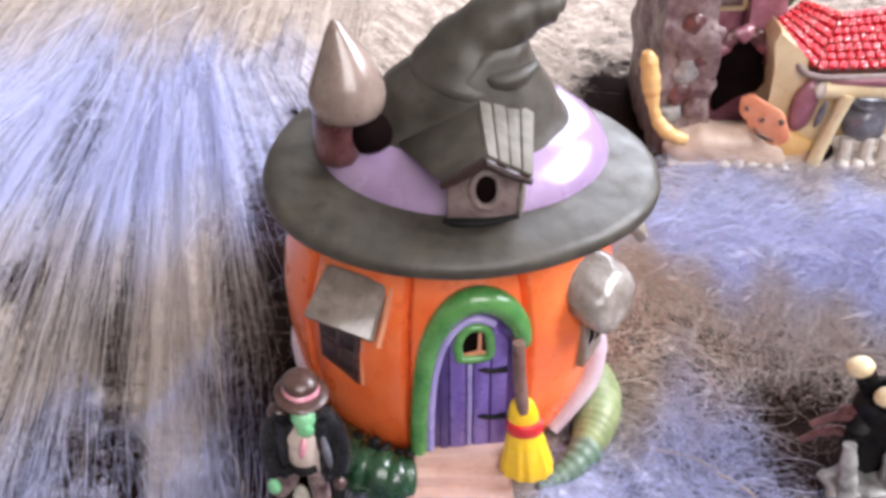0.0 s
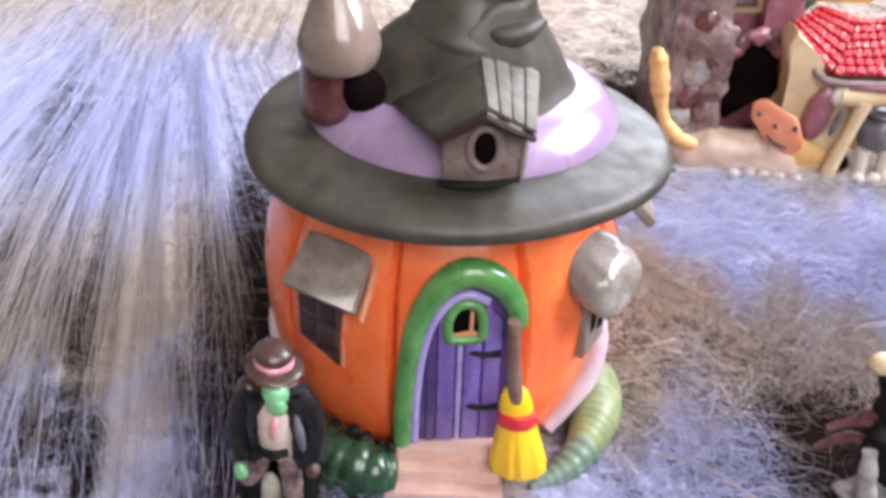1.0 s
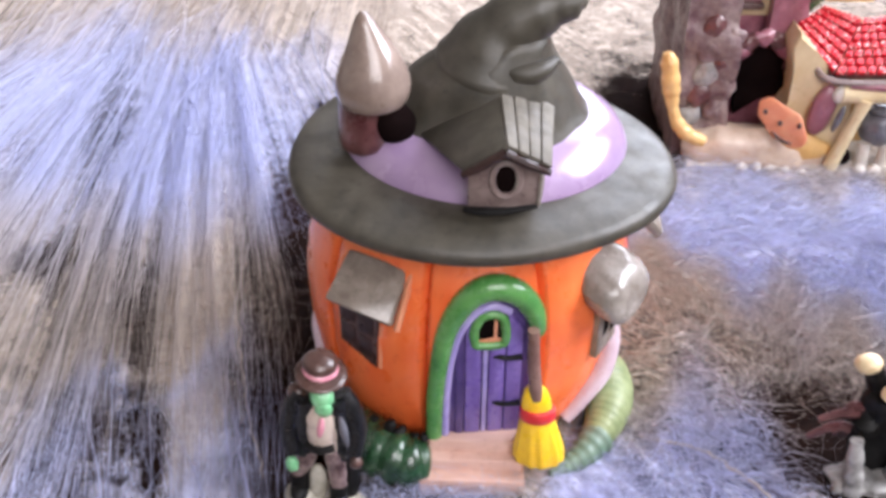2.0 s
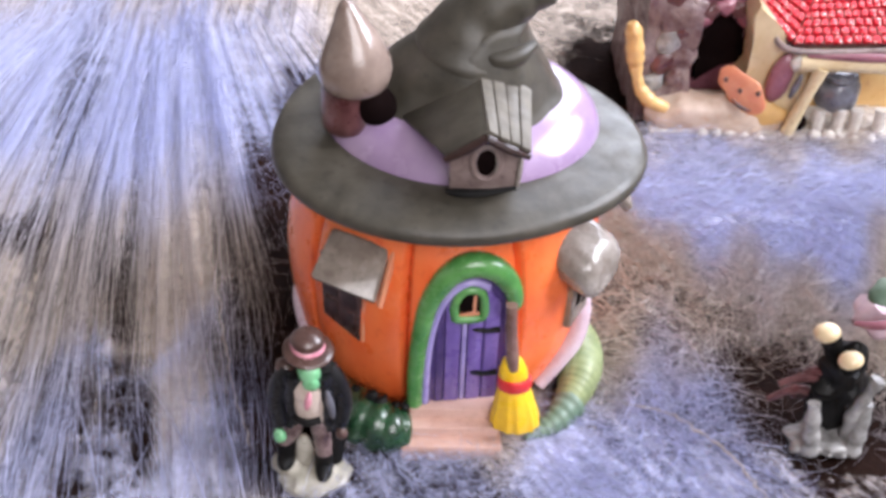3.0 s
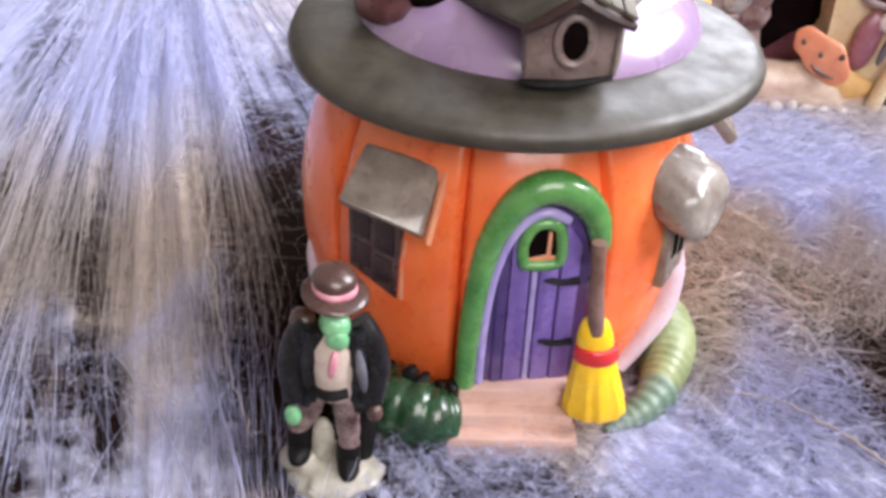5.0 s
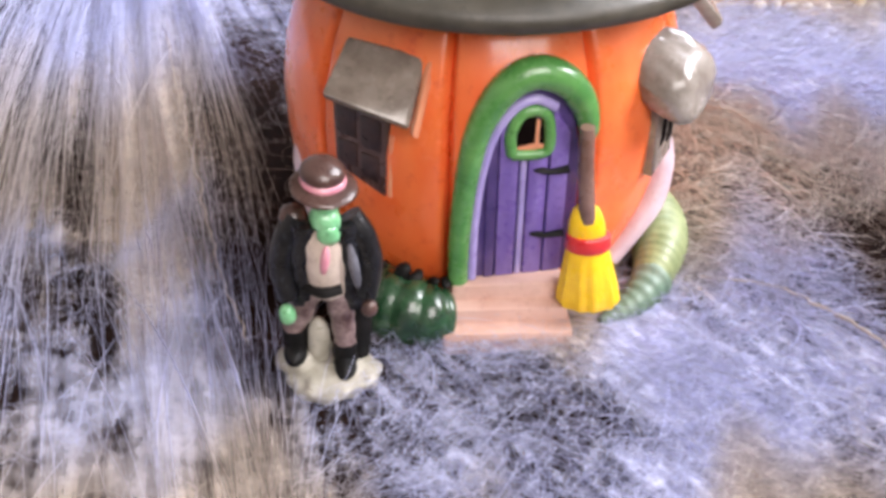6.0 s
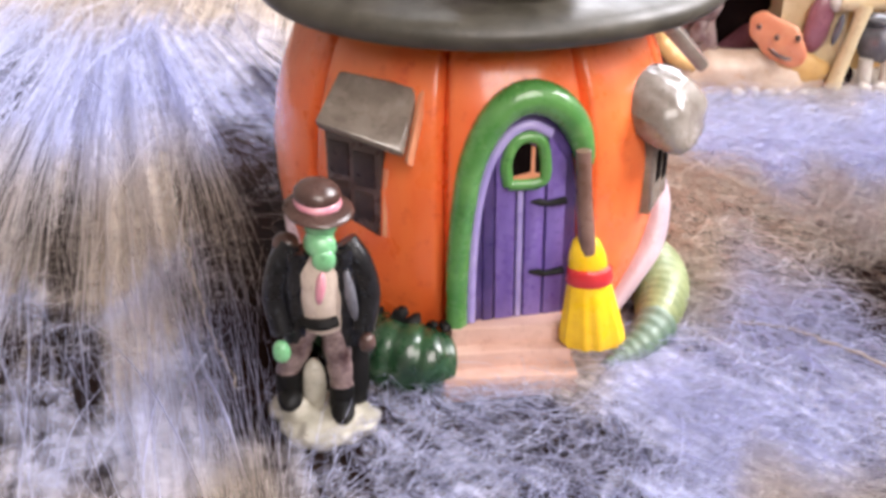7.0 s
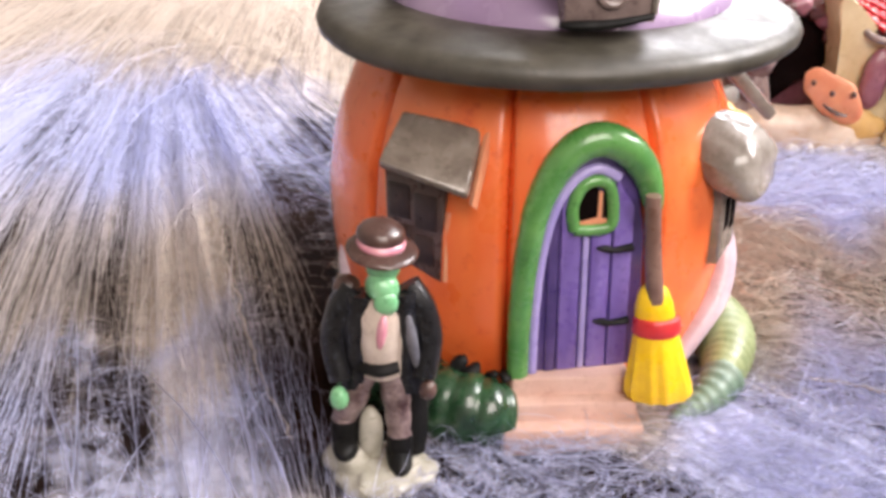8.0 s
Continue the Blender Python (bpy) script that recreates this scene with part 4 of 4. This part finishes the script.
part("gourd", tube([(-0.0115, 0.2830, -0.0060, 0.0070), (-0.0180, 0.2815, -0.0045, 0.0092), (-0.0270, 0.2850, -0.0035, 0.0100), (-0.0360, 0.2920, -0.0035, 0.0098), (-0.0450, 0.3030, -0.004, 0.0085), (-0.0530, 0.3150, -0.005, 0.006)], 90, 20, 1.05, (0, 0, 1), lambda u: 1 + 0.10 * abs(math.sin(26 * u))), DARKGREEN, house, "dark green ribbed gourd")
for k, (x, y, z, r) in enumerate(((-0.0255, 0.2865, 0.0085, 0.0036), (-0.0215, 0.2855, 0.0068, 0.0030), (-0.0120, 0.2855, 0.0045, 0.0026), (-0.0160, 0.2850, 0.0055, 0.0024), (-0.0320, 0.2915, 0.0070, 0.0030))):
    part("leaf", blob(x, y, z, r, r * 0.7, r * 0.6, pose(0, 0, 0, 20, 25 * (k - 2), 40 * k), 0.0008, 2, freq=400), BLACK, house, "black-green leaf")
part("path_stone", tube([(*(on_wall(64, 0.0625, 0.036).translation), 0.0030), (*(on_wall(61, 0.0645, 0.026).translation), 0.0042), (*(on_wall(56, 0.0640, 0.014).translation), 0.0050), (*(on_wall(48, 0.0615, 0.004).translation), 0.0040), (*(on_wall(42, 0.0595, -0.003).translation), 0.0036)], 20, 14, 0.8), LILACSTONE, house, "pale lilac stone band")
part("path_stone", tube([(*(on_wall(-74, 0.0590, 0.034).translation), 0.0030), (*(on_wall(-72, 0.0620, 0.024).translation), 0.0036), (*(on_wall(-68, 0.0610, 0.010).translation), 0.0042), (*(on_wall(-60, 0.0590, -0.003).translation), 0.0040)], 20, 14, 0.8), LILACSTONE, house, "pale stone band")
part("leaf", blob(-0.0575, 0.300, 0.0010, 0.0050, 0.0040, 0.0060, None, 0.0012, 3, freq=300), MINT, house, "light green leaf at the foot")


# figurine
def figurine():
    FX, FY = -0.0470, 0.2660
    bm = bmesh.new()
    mats = [PLASTER, BLACK, TROUSER, COAT, SHIRT, PINK, MINT, BROWN, GREY]
    blob(FX, FY - 0.001, -0.0120, 0.0145, 0.0120, 0.0050, None, 0.0026, 4, bm, 0, 260)
    blob(FX - 0.0095, FY + 0.002, -0.0080, 0.0070, 0.0070, 0.0050, None, 0.0016, 3, bm, 0, 260)
    for x0, y0, xk, xh, up in ((-0.0105, 0.0010, -0.0082, -0.0045, 0.0045), (0.0040, -0.0010, 0.0035, 0.0025, 0.0005)):
        tube([(FX + x0, FY + y0, up - 0.0060, 0.0034), (FX + x0, FY + y0 + 0.001, up, 0.0034), (FX + xk, FY + 0.001, 0.0100, 0.0040), (FX + xh, FY + 0.002, 0.0215, 0.0048)], 14, 12, 1, (0, 1, 0), lambda u: 1 + 0.06 * math.sin(30 * u), bm, 2)
        blob(FX + x0, FY + y0 - 0.0025, up - 0.0078, 0.0034, 0.0058, 0.0030, None, 0.0006, 3, bm, 1)
        tube([(FX + x0, FY + y0, up - 0.0080, 0.0036), (FX + x0, FY + y0 + 0.0006, up - 0.0010, 0.0037)], 6, 12, 1, (0, 1, 0), None, bm, 1)
    tube([(FX + 0.0075, FY + 0.002, -0.007, 0.0036), (FX + 0.0085, FY + 0.003, 0.005, 0.0036), (FX + 0.0080, FY + 0.003, 0.018, 0.0030)], 10, 10, 1, (0, 1, 0), None, bm, 1)
    blob(FX - 0.0035, FY + 0.001, -0.002, 0.0035, 0.003, 0.009, None, 0.0010, 3, bm, 0)
    tube([(FX, FY + 0.001, 0.0190, 0.0060), (FX, FY, 0.0270, 0.0066), (FX - 0.0003, FY + 0.0005, 0.0360, 0.0068), (FX, FY + 0.002, 0.0410, 0.0045)], 14, 18, 1, (0, 1, 0), None, bm, 4)
    blob(FX, FY - 0.0064, 0.0330, 0.0014, 0.0014, 0.0050, pose(0, 0, 0, 0, 8, 0), 0.0, 2, bm, 5)
    tube([(FX + 0.004, FY - 0.0052, 0.0225, 0.0016), (FX - 0.001, FY - 0.0062, 0.0220, 0.0018), (FX - 0.006, FY - 0.003, 0.0220, 0.0015)], 8, 8, 1, (0, 0, 1), None, bm, 1)
    for s in (-1, 1):
        tube([(FX + s * 0.0052, FY - 0.0010, 0.0420, 0.0038), (FX + s * 0.0064, FY - 0.001, 0.0320, 0.0039), (FX + s * 0.0068, FY, 0.0220, 0.0040), (FX + s * 0.0076, FY + 0.001, 0.0130, 0.0036)], 16, 12, 1, (0, 1, 0), lambda u: 1 + 0.07 * math.sin(25 * u), bm, 3)
        cuff = 0.0140 if s < 0 else 0.0155
        tube([(FX + s * 0.0070, FY + 0.001, 0.0430, 0.0034), (FX + s * 0.0102, FY, 0.0370, 0.0038), (FX + s * 0.0122, FY - 0.001, 0.0280, 0.0036), (FX + s * 0.0108, FY - 0.004, 0.0185, 0.0030)], 16, 12, 1, (0, 1, 0), None, bm, 3)
        blob(FX + s * 0.0112, FY - 0.0055, cuff, 0.0026, 0.0024, 0.0034, None, 0.0008, 2, bm, 6 if s < 0 else 7)
    blob(FX + 0.0078, FY - 0.0042, 0.0290, 0.0016, 0.0016, 0.0085, pose(0, 0, 0, 0, -8, 0), 0.0, 2, bm, 8)
    blob(FX - 0.0085, FY + 0.0020, 0.0425, 0.0036, 0.0040, 0.0030, None, 0.0008, 2, bm, 7)
    blob(FX + 0.0004, FY - 0.0020, 0.0440, 0.0044, 0.0042, 0.0040, None, 0.0009, 3, bm, 6)
    blob(FX + 0.0010, FY - 0.0003, 0.0495, 0.0048, 0.0046, 0.0052, None, 0.0006, 3, bm, 6)
    blob(FX + 0.0012, FY - 0.0052, 0.0405, 0.0030, 0.0016, 0.0034, None, 0.0008, 2, bm, 6)
    tilt = pose(0, 0, 0, 14, 6, 0)
    for z, rx, rz, mat in ((0.0535, 0.0092, 0.0017, 7), (0.0553, 0.0062, 0.0024, 5), (0.0574, 0.0062, 0.0036, 7)):
        blob(FX + 0.0006, FY - 0.0010 + (z - 0.054) * 0.2, z, rx, rx * 0.92, rz, tilt, 0.0004, 3, bm, mat)
    for v in bm.verts:
        v.co -= Vector((FX, FY, -0.0160))
    ob = new("figurine", finish(bm, "figurine", mats))
    ob.location = (FX, FY, -0.0160)
    return tagged(ob, "painted ceramic figurine in black coat, green face and brown hat", "figurine")


figurine()

# stump with toadstools
stump = thing("stump_ornament", 0.158, 0.283, -0.015, "black stump ornament with cream knobs on a pale base", "ornament")
part("base", blob(0.158, 0.282, -0.009, 0.0160, 0.0100, 0.0055, None, 0.0045, 4, freq=210), GREYSTONE, stump, "pale rocky base")
part("stump", blob(0.160, 0.290, 0.012, 0.0105, 0.0090, 0.0240, None, 0.0060, 4, freq=150), BLACK, stump, "black gnarled stump")
for x, y, z, r in ((0.1440, 0.2800, 0.0500, 0.0046), (0.1560, 0.2790, 0.0370, 0.0044)):
    part("knob", blob(x, y, z, r * 1.1, r * 0.9, r * 0.78, pose(0, 0, 0, 0, -15, 0), 0.0005, 3), BONE, stump, "smooth cream knob")
part("branch", tube([(0.1560, 0.2920, 0.0280, 0.0040), (0.1475, 0.2850, 0.0460, 0.0036), (0.1442, 0.2820, 0.0495, 0.0030)], 10, 10), BLACK, stump, "black branch")
part("branch", tube([(0.1600, 0.2880, 0.0240, 0.0040), (0.1590, 0.2830, 0.0330, 0.0036), (0.1577, 0.2805, 0.0378, 0.0030)], 10, 10), BLACK, stump, "black branch")
for x0, x1 in ((0.1500, 0.1480), (0.1665, 0.1690)):
    part("root", tube([(x0, 0.2760, -0.010, 0.0042), ((x0 + x1) / 2, 0.2770, 0.000, 0.0034), (x1, 0.2800, 0.0130, 0.0026)], 14, 12, 1, (0, 1, 0), lambda u: 1 + 0.12 * math.sin(19 * u)), GREYSTONE, stump, "grey root")
rng = random.Random(12)
for k in range(9):
    x, y = 0.1475 - rng.random() * 0.014, 0.2860 + rng.random() * 0.012
    z = 0.004 + rng.random() * 0.018
    part("twig", tube([(0.1560, 0.2900, z * 0.8, 0.0022), ((x + 0.1560) / 2, (y + 0.290) / 2, z + 0.004 * rng.random(), 0.0020), (x, y, z - 0.003 * rng.random(), 0.0012)], 8, 8, ripple=lambda u: 1 + 0.2 * math.sin(25 * u)), MAROON if k % 2 else MAROONDARK, stump, "dark red twig")
part("arm", tube([(0.1660, 0.2800, -0.006, 0.0036), (0.1640, 0.2790, 0.006, 0.0026), (0.1665, 0.2790, 0.016, 0.0024), (0.1700, 0.2800, 0.026, 0.0030)], 18, 10, 1, (0, 1, 0), lambda u: 1 + 0.15 * math.sin(22 * u)), GREYSTONE, stump, "grey gnarled arm")
part("cap_stripe", tube([(0.1560, 0.2855, 0.0500, 0.0010), (0.1640, 0.2815, 0.0525, 0.0018), (0.1740, 0.2830, 0.0550, 0.0014)], 12, 8), PLUM, stump, "dull red stripe")
part("cap_top", blob(0.1725, 0.2970, 0.0555, 0.0090, 0.0070, 0.0026, pose(0, 0, 0, 10, -20, 0), 0.0020, 3), TEALGREEN, stump, "mossy green top")
part("cap", blob(0.170, 0.294, 0.0480, 0.0110, 0.0100, 0.0060, pose(0, 0, 0, 10, -20, 0), 0.003, 3), LILACSTONE, stump, "pinkish cap")

# cottage
cottage = thing("ceramic_cottage", 0.19, 0.55, -0.012, "cream and plum ceramic cottage with a red glitter roof", "ornament")
part("plinth", block(0.122, 0.310, 0.498, 0.640, -0.014, 0.002, 0, 0.003, 120, 7), STONEWHITE, cottage, "cream plinth")
rng = random.Random(5)
for k in range(20):
    x = 0.150 + k * 0.0078
    part("pebble", blob(x, 0.4965 + rng.uniform(-0.002, 0.002), 0.0010 + rng.uniform(-0.002, 0.001), rng.uniform(0.0030, 0.0044), 0.0030, rng.uniform(0.0026, 0.0038), None, 0.0008, 2), STONEWHITE, cottage)
part("bank", blob(0.162, 0.510, 0.0020, 0.0440, 0.0130, 0.0170, pose(0, 0, 0, 0, 8, 0), 0.005, 4, freq=110), BANK, cottage, "cream sloping bank")
part("post", tube([(0.1040, 0.505, 0.0640, 0.0022), (0.1058, 0.505, 0.0590, 0.0046), (0.1078, 0.504, 0.0480, 0.0052), (0.1092, 0.504, 0.0400, 0.0040), (0.1110, 0.503, 0.0320, 0.0032), (0.1140, 0.502, 0.0250, 0.0036), (0.1200, 0.501, 0.0190, 0.0042), (0.1290, 0.501, 0.0150, 0.0034)], 44, 14, 1, (0, 1, 0), lambda u: 1 + 0.12 * math.sin(19 * u + 1) * math.sin(37 * u)), OCHRE, cottage, "ochre yellow gnarled post")
part("rock_wall", block(0.114, 0.1415, 0.512, 0.600, -0.005, 0.098, 0, 0.008, 62, 22), ROCK, cottage, "purple-grey rough rock wall")
for x, z, r, mat in ((0.1215, 0.0240, 0.0060, GREYSTONE), (0.1330, 0.0280, 0.0050, ROCK), (0.1255, 0.0360, 0.0055, MAROON), (0.1370, 0.0400, 0.0060, ROCK), (0.1275, 0.0490, 0.0060, GREYSTONE), (0.1365, 0.0550, 0.0055, MAROON), (0.1290, 0.0620, 0.0060, ROCK), (0.1370, 0.0680, 0.0060, ROCK), (0.1285, 0.0740, 0.0055, MAROON)):
    part("stone", blob(x, 0.5125, z, r, 0.0026, r * 1.25, pose(0, 0, 0, 0, 400 * x, 0), 0.0026, 3, freq=190), mat, cottage, "mottled purple-grey stone")
part("arch_wall", block(0.140, 0.182, 0.535, 0.600, 0.0, 0.098, 0, 0.004, 110, 14), PLUM, cottage, "plum coloured rock wall")
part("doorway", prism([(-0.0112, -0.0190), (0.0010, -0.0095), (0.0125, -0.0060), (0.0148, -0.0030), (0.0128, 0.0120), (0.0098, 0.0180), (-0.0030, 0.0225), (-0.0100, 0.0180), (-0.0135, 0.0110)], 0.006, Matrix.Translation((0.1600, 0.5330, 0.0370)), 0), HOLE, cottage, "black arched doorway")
for k in range(7):
    a = radians(165 - k * 24)
    part("arch_stone", blob(0.1590 + 0.0175 * math.cos(a), 0.5250, 0.0400 + 0.0245 * math.sin(a), 0.0068, 0.0040, 0.0048, pose(0, 0, 0, 0, 90 - math.degrees(a), 0), 0.0020, 3, freq=240), PLUM if k % 2 else MAROON, cottage, "plum arch stone")
part("gable_wall", prism([(-0.0080, -0.040), (0.026, -0.040), (0.026, 0.006), (0.0125, 0.0170), (0.0020, 0.0300), (-0.0080, 0.0400), (-0.0110, 0.0320), (-0.0080, 0.0180), (-0.0065, 0.0020), (-0.0110, -0.0060)], 0.018, Matrix.Translation((0.1790, 0.5240, 0.0350)), 0.0015), CREAM, cottage, "cream gable wall")
face = part("pumpkin_face", blob(0.1690, 0.5018, 0.0262, 0.0168, 0.0020, 0.0094, pose(0, 0, 0, 0, 0, -28) @ pose(0, 0, 0, 0, 38, 0), 0.0016, 4, freq=150), PEACH, cottage, "peach jack-o-lantern relief")
for x, y, z, r in ((0.1590, 0.5020, 0.0328, 0.0012), (0.1664, 0.4972, 0.0285, 0.0012), (0.1758, 0.4945, 0.0285, 0.0013)):
    part("eye", blob(x, y, z, r, 0.0014, r * 1.3, None, 0, 2), BROWN, face, "dark painted spot")
part("mouth", tube([(0.1630, 0.4978, 0.0235, 0.0006), (0.1660, 0.4954, 0.0210, 0.0010), (0.1695, 0.4936, 0.0195, 0.0010), (0.1728, 0.4924, 0.0190, 0.0006)], 14, 8), BROWN, face, "dark painted mouth")
part("bank_side", blob(0.1830, 0.5035, 0.0110, 0.0150, 0.0040, 0.0080, pose(0, 0, 0, 0, 12, 0), 0.002, 3, freq=150), OCHRE, cottage, "ochre wash under the face")
part("shutter", blob(0.1885, 0.5030, 0.0335, 0.0066, 0.0040, 0.0150, pose(0, 0, 0, 0, 10, 0), 0.0006, 4), PLUM, cottage, "oval plum shutter")
part("shutter_stone", blob(0.1955, 0.5010, 0.0440, 0.0040, 0.0034, 0.0050, None, 0.001, 3), STONEWHITE, cottage, "pale stone at the lintel")
part("corner_post", tube([(0.2085, 0.4990, 0.0420, 0.0040), (0.2040, 0.4985, 0.0260, 0.0034), (0.1975, 0.4980, 0.0020, 0.0040)], 12, 12, 1, (0, 1, 0)), CREAM, cottage, "cream corner post")
part("shutter_slit", blob(0.1965, 0.4985, 0.0310, 0.0018, 0.0022, 0.0080, pose(0, 0, 0, 0, 14, 0), 0, 3), GREY, cottage, "dark slit")
part("lintel", tube([(0.1960, 0.5020, 0.0445, 0.0056), (0.2300, 0.5020, 0.0432, 0.0046), (0.2750, 0.5020, 0.0410, 0.0050)], 16, 12), CREAM, cottage, "cream porch lintel")
part("porch_wall", block(0.200, 0.300, 0.528, 0.600, -0.004, 0.045, 0.002), OCHRE, cottage, "ochre porch wall")
part("porch_opening", blob(0.2030, 0.4985, 0.0085, 0.0046, 0.0030, 0.0052, None, 0, 3), HOLE, cottage, "round black hole")
part("cauldron", blob(0.2240, 0.5080, 0.0230, 0.0125, 0.0100, 0.0120, None, 0.002, 4, freq=120), GREY, cottage, "slate grey cauldron")
part("cauldron_rim", tube([(0.2240 + 0.0085 * math.sin(a), 0.5080 - 0.0070 * math.cos(a), 0.0325, 0.0016) for a in np.linspace(0, 2 * math.pi, 15)], 28, 8), GREY, cottage)
for x in (0.2150, 0.2265, 0.2360, 0.2500):
    part("column", tube([(x, 0.5020, -0.0050, 0.0042), (x, 0.5020, 0.0050, 0.0034), (x, 0.5025, 0.0150, 0.0036)], 10, 12, 1, (0, 1, 0)), STONEWHITE, cottage, "white column")
part("plum_eave", tube([(0.1990, 0.5000, 0.0500, 0.0024), (0.2280, 0.4995, 0.0490, 0.0030), (0.2600, 0.5000, 0.0480, 0.0026)], 12, 10), PLUM, cottage)


def tiled(corners, rows, cols):
    """A roof slope from lower left, lower right, upper right, upper left, with rows of glitter tiles as its pieces."""
    c = [Vector(q) for q in corners]
    slope = part("roof", slab(c, 0.0050, bevel=0.0012), MAROON, cottage, "red glitter tiled roof")
    up = (c[1] - c[0]).cross(c[3] - c[0]).normalized()
    for row in range(rows):
        for col in range(cols + 1):
            v0, v1 = row / rows + 0.008, (row + 1) / rows - 0.008
            off = 0.5 / cols * (row % 2)
            u0, u1 = max(0.0, col / cols + 0.008 - off), min(1.0, (col + 1) / cols - 0.008 - off)
            if u1 - u0 < 0.02:
                continue
            q = [c[0].lerp(c[1], u).lerp(c[3].lerp(c[2], u), v) for u, v in ((u0, v0), (u1, v0), (u1, v1), (u0, v1))]
            lift = up * (0.0020 + 0.0006 * rng.random())
            part("tile", slab([q[0] + lift, q[1] + lift, q[2] + lift * 0.6, q[3] + lift * 0.6], 0.0022, bevel=0.0004), GLITTER, slope)


tiled([(0.1900, 0.5015, 0.0545), (0.2480, 0.5015, 0.0555), (0.2480, 0.5330, 0.0770), (0.2085, 0.5300, 0.0735)], 7, 11)
tiled([(0.1730, 0.5290, 0.0680), (0.1895, 0.5018, 0.0545), (0.2080, 0.5300, 0.0735), (0.1925, 0.5450, 0.0740)], 6, 7)
part("barge_board", tube([(0.2480, 0.5005, 0.0525, 0.0016), (0.1910, 0.5000, 0.0518, 0.0018), (0.1812, 0.5140, 0.0590, 0.0017), (0.1725, 0.5280, 0.0660, 0.0018)], 24, 10), MAUVE, cottage, "grey-brown barge board")
part("grey_rock", blob(0.258, 0.520, 0.060, 0.0150, 0.0140, 0.0200, None, 0.006, 4, freq=110), GREY, cottage, "slate grey rock")
part("upper_beam", block(0.120, 0.166, 0.534, 0.560, 0.0720, 0.0820, 0.003), CREAM, cottage, "cream upper beam")
part("upper_sill", block(0.138, 0.157, 0.530, 0.545, 0.0770, 0.0810, 0.0015), BROWN, cottage, "brown ledge")
part("upper_wall", block(0.186, 0.226, 0.560, 0.610, 0.070, 0.118, 0.003), OCHRE, cottage, "ochre upper wall")
part("plum_column", block(0.160, 0.1705, 0.526, 0.545, 0.0600, 0.1000, 0, 0.003, 150, 5), PLUM, cottage, "plum rock column")
part("shrub", blob(0.1830, 0.5440, 0.0830, 0.0090, 0.0070, 0.0100, None, 0.005, 4, freq=180), DARKGREEN, cottage, "dark green shrub")
